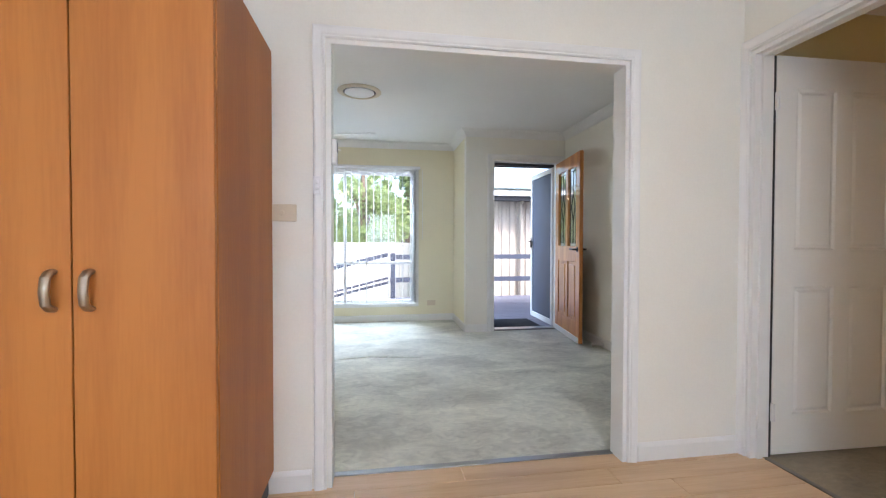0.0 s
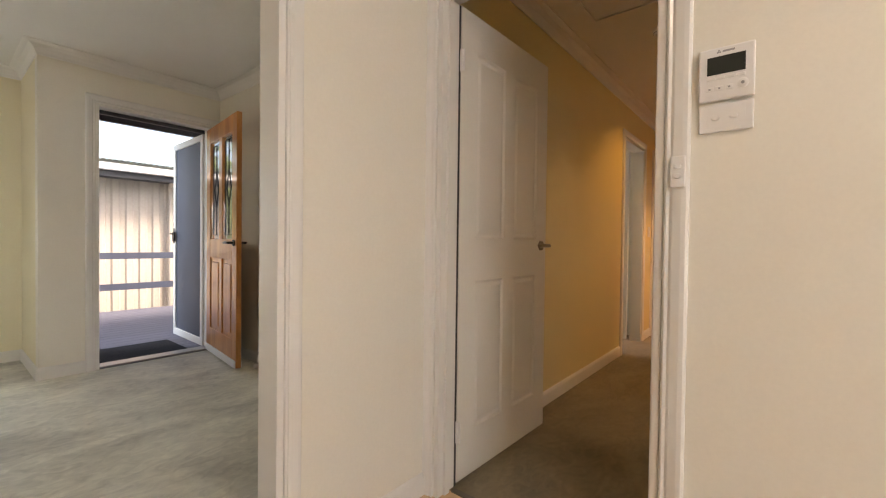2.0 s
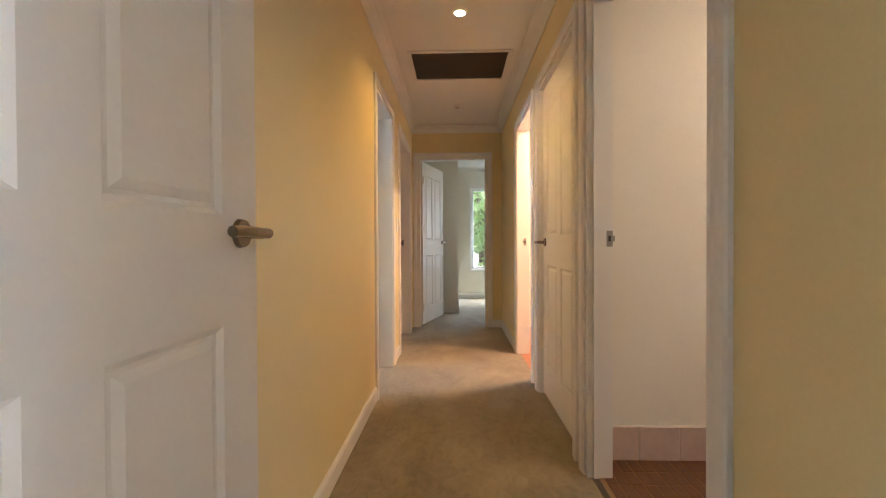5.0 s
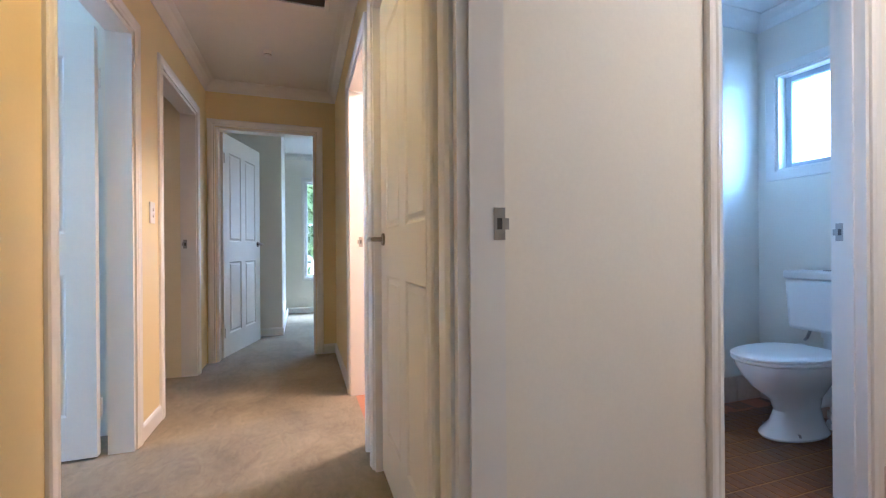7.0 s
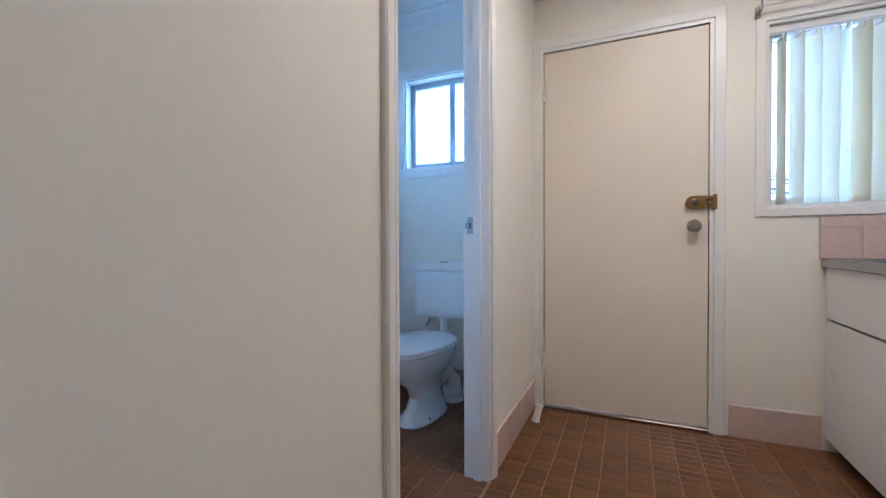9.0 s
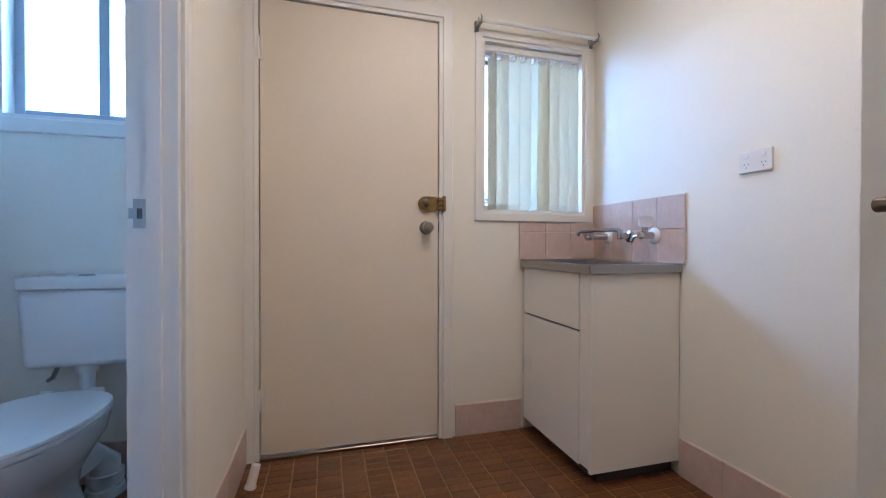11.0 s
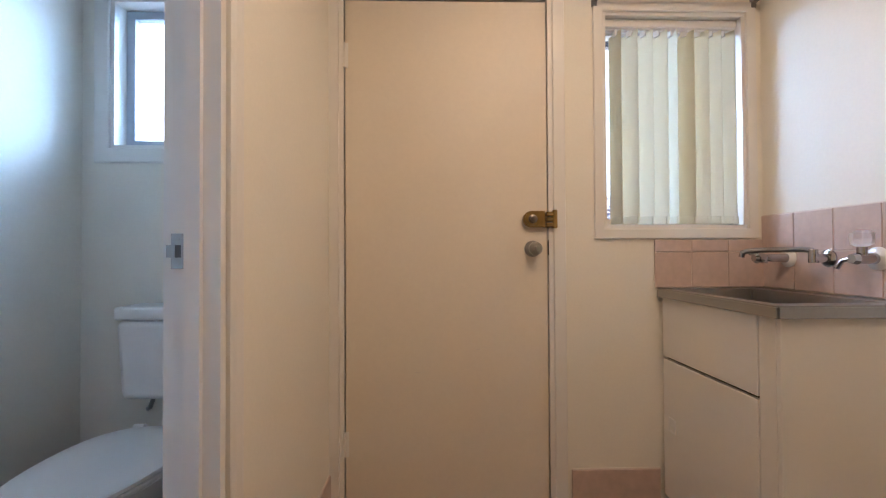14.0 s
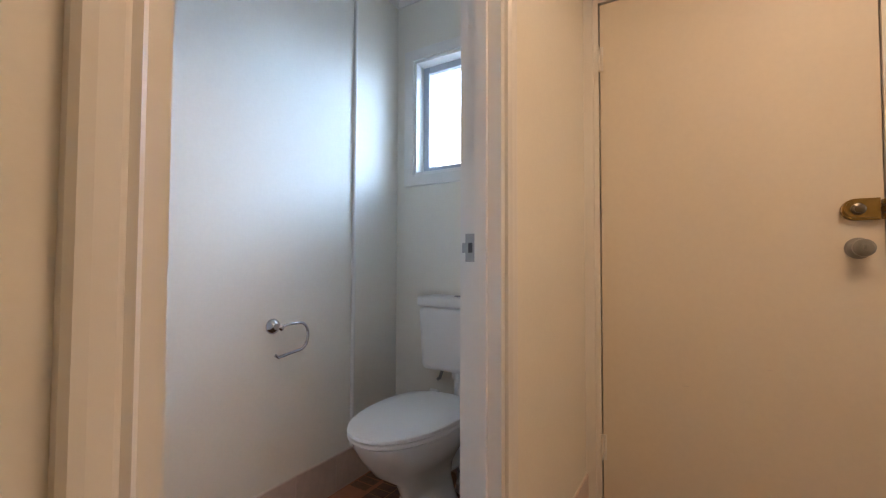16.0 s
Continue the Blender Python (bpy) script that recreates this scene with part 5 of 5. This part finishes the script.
def roll_holder():
    ob = base("toilet_roll_holder", pose(4.03, -0.945, 0.757, 0, 0, -90), "empty chrome toilet roll holder on the toilet wall", "toilet roll holder")
    bm = bmesh.new(); lathe(bm, [(0.028, 0), (0.029, 0.006), (0.024, 0.016), (0.012, 0.024), (0.009, 0.05), (0.012, 0.055), (0.006, 0.06)], pose(0, 0, 0, 90))
    part("rose", bm, M_CHROME, ob, smooth=True)
    bm = bmesh.new()
    pts = [(0.0, -0.052, 0.0), (0.03, -0.052, 0.008), (0.085, -0.052, 0.008)]
    pts += [(0.085 + 0.040 * math.sin(a), -0.052, -0.044 + 0.052 * math.cos(a)) for a in [math.pi * k / 10 for k in range(1, 11)]]
    pts += [(0.04, -0.052, -0.101), (-0.01, -0.052, -0.108), (-0.022, -0.052, -0.098)]
    tube(bm, pts, 0.0055)
    part("arm", bm, M_CHROME, ob, smooth=True)


roll_holder()
bm = bmesh.new(); lathe(bm, [(0.010, 0), (0.010, 2.20)], pose(4.026, -1.37, 0.165), 16)
structure("trim_toilet_wall", bm, M_TRIM, "painted half-round cover strip up the toilet wall", "trim")

# ---------------------------------------------------------------- outside


def deck():
    ob = base("deck", pose(0, 0, 0), "blue-grey timber deck outside the front door", "deck", kind="structure")
    bm = bmesh.new(); box(bm, -0.6, 4.2, 0, 0.132, -0.03, 0)
    plank = mesh("plank", bm, M_DECK)
    for k in range(24):
        p = new("plank", plank); p.parent, p.matrix_basis = ob, pose(0, 5.07 + 0.14 * k, -0.035)
        if 5.07 + 0.14 * k < 5.86:
            p.matrix_basis = pose(0.30 + 0.6, 5.07 + 0.14 * k, -0.035)
    bm = bmesh.new(); box(bm, -0.6, 4.2, 5.9, 8.42, -0.5, -0.07)
    part("bearers", bm, M_DARK, ob)


deck()


def railing(label, p0, p1, posts, z_top, deep=0.095):
    """Two painted rails on posts from p0 to p1 (x, y, floor z)."""
    ob = base("railing", Matrix(), label, "railing", "deck railings")
    a, b = Vector(p0), Vector(p1)
    d = (b - a).normalized()
    side = Vector((-d.y, d.x, 0)).normalized() * 0.022
    for z in z_top:
        bm = bmesh.new()
        vs = [bm.verts.new(p + s * sg + Vector((0, 0, zz))) for p in (a, b) for sg, zz in ((1, z), (1, z - deep), (-1, z - deep), (-1, z)) for s in (side,)]
        for k in range(4):
            j = (k + 1) % 4
            bm.faces.new((vs[k], vs[j], vs[4 + j], vs[4 + k]))
        bm.faces.new(vs[:4]), bm.faces.new(vs[4:])
        part("rail", bm, M_RAIL, ob)
    for f in posts:
        p = a.lerp(b, f)
        bm = bmesh.new(); box(bm, p.x - 0.045, p.x + 0.045, p.y - 0.045 + 0.068, p.y + 0.045 + 0.068, -0.55, p.z + z_top[0] + 0.03, 0.004)
        part("post", bm, M_RAIL, ob)
    return ob


railing("slate-blue painted deck railing with two rails", (-0.62, 8.35, -0.035), (4.2, 8.35, -0.035), (0.012, 0.72), (0.87, 0.41))
railing("slate-blue painted stair railing sloping down", (-0.66, 8.35, -0.035), (-2.75, 8.35, -0.55), (0.97,), (0.915, 0.43), 0.05)
railing("slate-blue painted stair railing sloping down", (-0.66, 7.5, -0.035), (-2.75, 7.5, -0.55), (0.97,), (0.915, 0.43), 0.05)
steps = base("outdoor_stairs", Matrix(), "blue-grey timber steps down from the deck", "stairs")
for k in range(3):
    bm = bmesh.new(); box(bm, -1.20 - 0.6 * k, -0.62 - 0.6 * k, 7.6, 8.3, -0.20 - 0.13 * k, -0.165 - 0.13 * k, 0.004); box(bm, -0.66 - 0.6 * k, -0.62 - 0.6 * k, 7.6, 8.3, -0.55, -0.20 - 0.13 * k)
    part("step", bm, M_DECK, steps)
bm = bmesh.new(); box(bm, 0.55, 1.28, 5.12, 5.78, -0.034, -0.018, 0.004)
tagged(part("door_mat", bm, M_RUBBER), "dark rubber door mat on the deck", "door mat")


def corrugated(bm, x0, x1, y, z0, z1, pitch=0.19, depth=0.03):
    """Trapezoid ribbed sheet standing along x."""
    xs, k = [], 0
    x = x0
    while x < x1:
        xs += [(x, 0), (x + pitch * 0.30, 0), (x + pitch * 0.42, depth), (x + pitch * 0.88, depth)]
        x += pitch
    for (a, da), (b, db) in zip(xs, xs[1:]):
        bm.faces.new([bm.verts.new(c) for c in ((a, y - da, z0), (b, y - db, z0), (b, y - db, z1), (a, y - da, z1))])
    bmesh.ops.remove_doubles(bm, verts=bm.verts[:], dist=1e-4)
    bmesh.ops.solidify(bm, geom=bm.faces[:], thickness=0.004)
    return bm


def garage():
    """Low steel shed beyond the deck: ribbed wall, gutter, fascia and roof."""
    ob = base("garden_shed", Matrix(), "cream corrugated steel shed with a grey-green roof", "shed")
    bm = bmesh.new(); corrugated(bm, 0.55, 9.0, 9.25, -0.5, 2.05)
    part("wall", bm, M_CORRUGATED, ob)
    bm = bmesh.new(); box(bm, 0.4, 9.1, 8.80, 9.30, 2.02, 2.06); box(bm, 0.4, 9.1, 8.78, 8.82, 2.0, 2.13)
    part("eave", bm, M_DARK, ob, "dark eave lining and fascia")
    bm = bmesh.new(); box(bm, 0.4, 9.1, 8.66, 8.78, 2.09, 2.20, 0.015, 2)
    part("gutter", bm, M_ALU, ob, "white gutter")
    bm = bmesh.new(); corrugated(bm, 0.3, 9.2, 0.0, 0.0, 4.0, 0.076, 0.018)
    bmesh.ops.transform(bm, matrix=pose(0, 8.62, 2.23, -84), verts=bm.verts[:])
    part("roof", bm, M_ROOF, ob)
    bm = bmesh.new(); cyl(bm, (2.38, 9.14, -0.5), (2.38, 9.14, 2.0), 0.035); tube(bm, [(2.38, 9.14, 1.96), (2.38, 9.0, 2.08), (2.38, 8.74, 2.14)], 0.035)
    part("downpipe", bm, M_CORRUGATED, ob, smooth=True)


garage()
fence = base("fence", Matrix(), "pale cream ribbed steel boundary fence", "fence")
bm = bmesh.new(); corrugated(bm, -16, 0.2, 11.6, -0.5, 1.02, 0.25, 0.035)
part("sheet", bm, M_FENCE, fence)
bm = bmesh.new(); box(bm, -16, 0.2, 11.55, 11.62, 1.0, 1.06)
part("top_rail", bm, M_FENCE, fence)
for k in range(7):
    bm = bmesh.new(); box(bm, -15.5 + 2.4 * k, -15.42 + 2.4 * k, 11.53, 11.62, -0.5, 1.03)
    part("post", bm, M_FENCE, fence)


def tree(x, y, ground, height, spread, seed, label, low=0.3, leaves=4200, leaf=0.16):
    """Tapered trunk, limbs and a crown of single leaves in uneven clumps."""
    rnd = random.Random(seed)
    ob = base("tree", pose(x, y, ground), label, "tree")
    bm = bmesh.new()
    tube(bm, [(0, 0, 0), (0.05, 0.03, height * 0.3), (-0.04, 0.05, height * 0.6), (0.02, 0, height * 0.85)], 0.10, 10)
    for v in bm.verts:
        k = 1.25 - 0.95 * v.co.z / height
        v.co.x *= k; v.co.y *= k
    part("trunk", bm, M_BARK, ob)
    clumps = []
    for k in range(26):
        a, r, h = rnd.uniform(0, 6.283), spread * rnd.uniform(0.1, 1.0), height * rnd.uniform(low, 1.0)
        r *= 1.0 - 0.75 * max(0, h / height - 0.55) / 0.45
        c = Vector((r * math.cos(a), r * math.sin(a), h))
        clumps.append((c, spread * rnd.uniform(0.22, 0.42)))
    for c, _ in clumps[:9]:
        bm = bmesh.new(); tube(bm, [(0, 0, c.z * 0.55), tuple(Vector((0, 0, c.z * 0.7)).lerp(c, 0.5)), tuple(c)], 0.03, 6)
        part("limb", bm, M_BARK, ob)
    verts, faces = [], []
    for k in range(leaves):
        c, r = clumps[k % len(clumps)]
        d = Vector((rnd.gauss(0, 1), rnd.gauss(0, 1), rnd.gauss(0, 1))).normalized() * r * rnd.uniform(0.55, 1.12)
        p = c + d
        u = Vector((rnd.gauss(0, 1), rnd.gauss(0, 1), rnd.gauss(0, 1))).normalized()
        w = u.cross(Vector((rnd.gauss(0, 1), rnd.gauss(0, 1), rnd.gauss(0, 1)))).normalized()
        s = leaf * rnd.uniform(0.6, 1.3)
        i = len(verts)
        verts += [p - u * s, p - w * s * 0.4, p + u * s, p + w * s * 0.4]
        faces.append((i, i + 1, i + 2, i + 3))
    me = bpy.data.meshes.new("crown")
    me.from_pydata([tuple(v) for v in verts], [], faces)
    me.materials.append(M_LEAF)
    cr = new("crown", me); cr.parent = ob
    return ob


tree(-3.3, 17.0, -0.5, 3.9, 1.5, 3, "broad green garden tree behind the fence", 0.25, 9000, 0.10)
tree(-1.3, 14.2, -0.5, 6.2, 1.3, 8, "tall dense green conifer behind the fence", 0.12, 8000, 0.09)
tree(0.6, 19.5, -0.5, 5.8, 2.2, 17, "green garden tree above the shed roof", 0.4, 3000, 0.2)
tree(11.4, 0.7, -0.5, 4.2, 1.9, 23, "leafy green shrub outside the bedroom window", 0.06, 6000, 0.12)


def palm(x, y, ground, height, reach, seed, label, fronds=22):
    """Ringed tapered trunk and arching fronds, each a rib with two rows of narrow leaflets."""
    rnd = random.Random(seed)
    ob = base("palm_tree", pose(x, y, ground), label, "palm tree")
    bm = bmesh.new()
    lathe(bm, [(0.20 - 0.08 * k / 24 + (0.012 if k % 2 else 0), height * k / 24) for k in range(25)], n=12)
    part("trunk", bm, M_BARK, ob, smooth=True)
    rib, leaf = bmesh.new(), []
    for k in range(fronds):
        a, lift = 2.4 * k + rnd.uniform(-0.2, 0.2), rnd.uniform(0.15, 1.1)
        d, pts = Vector((math.cos(a), math.sin(a), 0)), []
        for j in range(9):
            u = j / 8
            pts.append(d * reach * u * (0.75 + 0.25 * (1 - lift)) + Vector((0, 0, height + reach * (lift * u - (0.55 + 0.5 * lift) * u * u))))
        tube(rib, pts, 0.02, 5)
        side = Vector((-d.y, d.x, 0))
        for j in range(1, 8):
            for h in (0.0, 0.33, 0.66):
                p = pts[j].lerp(pts[j + 1], h)
                for sg in (-1, 1):
                    tip = p + side * sg * reach * 0.26 * (1 - 0.5 * abs(j / 8 - 0.45)) + d * 0.16 - Vector((0, 0, rnd.uniform(0.15, 0.42)))
                    leaf.append((p, p.lerp(tip, 0.45) + d * 0.028, tip, p.lerp(tip, 0.45) - d * 0.028))
    part("rib", rib, M_FROND, ob)
    me = bpy.data.meshes.new("crown")
    me.from_pydata([tuple(v) for q in leaf for v in q], [], [(4 * i, 4 * i + 1, 4 * i + 2, 4 * i + 3) for i in range(len(leaf))])
    me.materials.append(M_FROND)
    cr = new("crown", me); cr.parent = ob
    return ob


palm(-6.1, 22.0, -0.5, 4.6, 1.5, 31, "tall pale green palm behind the fence")


def neighbour_house():
    """House behind the back yard: brick wall, gutter and a tiled hip roof."""
    ob = base("house", Matrix(), "neighbouring brick house with a grey tiled roof", "house")
    bm = bmesh.new(); box(bm, -6, 5.4, -12.5, -7.2, -0.5, 1.02)
    part("wall", bm, M_BRICK, ob)
    bm = bmesh.new(); box(bm, -6.4, 5.8, -6.85, -6.72, 1.0, 1.12, 0.02)
    part("gutter", bm, M_ALU, ob, "pale gutter")
    bm = bmesh.new()
    v = [bm.verts.new(c) for c in ((-6.4, -6.8, 1.1), (5.8, -6.8, 1.1), (5.8, -12.9, 1.1), (-6.4, -12.9, 1.1), (-3.6, -9.85, 2.35), (3.0, -9.85, 2.35))]
    for q in ((0, 1, 5, 4), (1, 2, 5), (2, 3, 4, 5), (3, 0, 4), (3, 2, 1, 0)):
        bm.faces.new([v[k] for k in q])
    roof = part("roof", bm, M_ROOFTILE, ob, "grey roof tiles")
    bm = bmesh.new()
    slope = math.atan2(1.25, 3.05)
    for r in range(11):
        yy, zz = -6.78 - 0.30 * r * math.cos(slope), 1.11 + 0.30 * r * math.sin(slope)
        a, b = -6.3 + 0.27 * r, 5.7 - 0.27 * r
        n = int((b - a) / 0.30)
        for k in range(n):
            xx = a + 0.30 * k + (0.15 if r % 2 else 0)
            q = [bm.verts.new(c) for c in ((xx, yy, zz + 0.03), (xx + 0.1, yy, zz + 0.055), (xx + 0.2, yy, zz + 0.055), (xx + 0.29, yy, zz + 0.03), (xx + 0.29, yy - 0.28, zz + 0.13), (xx + 0.2, yy - 0.28, zz + 0.15), (xx + 0.1, yy - 0.28, zz + 0.15), (xx, yy - 0.28, zz + 0.13))]
            for f in ((0, 1, 6, 7), (1, 2, 5, 6), (2, 3, 4, 5)):
                bm.faces.new([q[i] for i in f])
            w = [bm.verts.new(q[i].co - Vector((0, 0, 0.03))) for i in (0, 1, 2, 3)]
            for i in range(3):
                bm.faces.new((q[i], w[i], w[i + 1], q[i + 1]))
    tagged(part("roof_tiles", bm, M_ROOFTILE, ob), kind="stuff")


neighbour_house()

# ---------------------------------------------------------------- pieces: tiles and planks


def tile_mesh(name, a, b, t, material, bevel=0.002):
    bm = bmesh.new(); box(bm, 0, a, 0, b, 0, t)
    top = [e for e in bm.edges if all(v.co.z > t / 2 for v in e.verts)]
    bmesh.ops.bevel(bm, geom=top, offset=bevel, segments=1, affect="EDGES")
    return mesh(name, bm, material)


def wall_tiles(parent_name, axis, face, out, a0, a1, z0, z1, w, h, name="tile", t=0.008):
    """Glazed tiles set edge to edge on a wall, with open joints."""
    parent = bpy.data.objects[parent_name]
    na, nz = max(1, round((a1 - a0) / w)), max(1, round((z1 - z0) / h))
    da, dz = (a1 - a0) / na, (z1 - z0) / nz
    me = tile_mesh(name, da - 0.0035, dz - 0.0035, t, M_PINKTILE, 0.0015)
    for i in range(na):
        for j in range(nz):
            ob = new(name, me)
            a, z = a0 + da * i, z0 + dz * j
            if axis == "x":
                ob.matrix_basis = (pose(face, a, z, 90, 0, 90) if out > 0 else pose(face, a + da, z, 90, 0, -90))
            else:
                ob.matrix_basis = (pose(a + da, face, z, 90, 0, 180) if out > 0 else pose(a, face, z, 90, 0, 0))
            ob.parent = parent
    bm = bmesh.new()
    lo, hi = sorted((face, face + out * 0.004))
    box(bm, *((lo, hi, a0, a1) if axis == "x" else (a0, a1, lo, hi)), z0, z1)
    part("grout", bm, M_GROUT, parent)


SK = 0.16
wall_tiles("wall_laundry_west", "x", LW, 1, CY1 + 0.004, LN, 0, SK, 0.20, SK)
wall_tiles("wall_laundry_back", "y", LS, 1, 1.73, 2.092, 0, SK, 0.36, SK)
wall_tiles("wall_laundry_toilet", "x", LE, -1, LS, -0.925, 0, SK, 0.2, SK)
wall_tiles("wall_laundry_toilet", "x", LE, -1, -0.02, LN, 0, SK, 0.2, SK)
wall_tiles("wall_laundry_back", "y", LS, 1, LE + 0.1, 4.03, 0, SK, 0.2, SK)
wall_tiles("wall_toilet_east", "x", 4.03, -1, LS, 0.0, 0, SK, 0.2, SK)
wall_tiles("wall_laundry_west", "x", LW, 1, LS, -1.083, 0.886, 1.178, 0.153, 0.146)
wall_tiles("wall_laundry_back", "y", LS, 1, LW, 1.745, 0.886, 1.032, 0.152, 0.146)
wall_tiles("wall_laundry_back", "y", LS, 1, LW, 1.745, 1.032, 1.082, 0.152, 0.05)

# laundry and toilet floor: small brown tiles in straight rows
TW, TD = 0.100, 0.050
tile_me = tile_mesh("tile", TW - 0.005, TD - 0.004, 0.008, M_BROWNTILE, 0.0015)
rest = bmesh.new()
made = 0
for (x0, x1, y0, y1) in ((LW + 0.006, LE - 0.004, LS + 0.006, LN + 0.05), (LE + 0.104, 4.02, LS + 0.006, -0.01), (LE - 0.004, LE + 0.104, -0.83, -0.12)):
    x = x1 - TW
    while x > x0 - TW * 0.6:
        y = y0
        while y < y1 - TD * 0.5:
            jx, jy = random.uniform(-0.001, 0.001), random.uniform(-0.001, 0.001)
            near = -1.70 < y < -0.86 and x > 1.75 and x < 3.06
            m = pose(x + jx, y + jy, -0.008 + random.uniform(-0.0004, 0.0004), 0, 0, random.uniform(-0.5, 0.5))
            if near and made < 300:
                ob = new("tile", tile_me)
                ob.matrix_basis, ob.parent = m, floor_laundry
                made += 1
            else:
                v = [rest.verts.new(m @ Vector(c)) for c in ((0, 0, 0.0065), (TW - 0.005, 0, 0.0065), (TW - 0.005, TD - 0.004, 0.0065), (0, TD - 0.004, 0.0065), (0.0015, 0.0015, 0.008), (TW - 0.0065, 0.0015, 0.008), (TW - 0.0065, TD - 0.0055, 0.008), (0.0015, TD - 0.0055, 0.008))]
                rest.faces.new(v[4:])
                for k in range(4):
                    rest.faces.new((v[k], v[(k + 1) % 4], v[4 + (k + 1) % 4], v[4 + k]))
            y += TD
        x -= TW
tagged(part("tiles", rest, M_BROWNTILE, floor_laundry), kind="stuff")

# kitchen floor: laminate planks along x, staggered
plank_me = tile_mesh("plank", 1.198, 0.128, 0.008, M_LAMINATE, 0.001)
row = 0
y = 1.965 - 0.13
while y > -1.2:
    x = 1.07 - 1.2 + 0.41 * (row % 3) - (0.9 if row % 2 else 0)
    x = min(x, 1.07 - 1.2)
    k = 0
    start = 1.07
    offs = (0.35, 0.85, 0.6, 1.1)[row % 4]
    edge = start - offs
    pieces = [(edge, start)]
    while edge > -3.1:
        pieces.append((max(edge - 1.2, -3.1), edge))
        edge -= 1.2
    for a, b in pieces:
        me = plank_me if abs(b - a - 1.2) < 1e-3 else tile_mesh("plank", b - a - 0.002, 0.128, 0.008, M_LAMINATE, 0.001)
        p = new("plank", me)
        p.matrix_basis, p.parent = pose(a, y, -0.008), floor_kitchen
    y -= 0.13
    row += 1
bm = bmesh.new(); box(bm, -3.1, 1.07, -3.1, y + 0.13, -0.008, 0.0)
tagged(part("planks", bm, M_LAMINATE, floor_kitchen), kind="stuff")
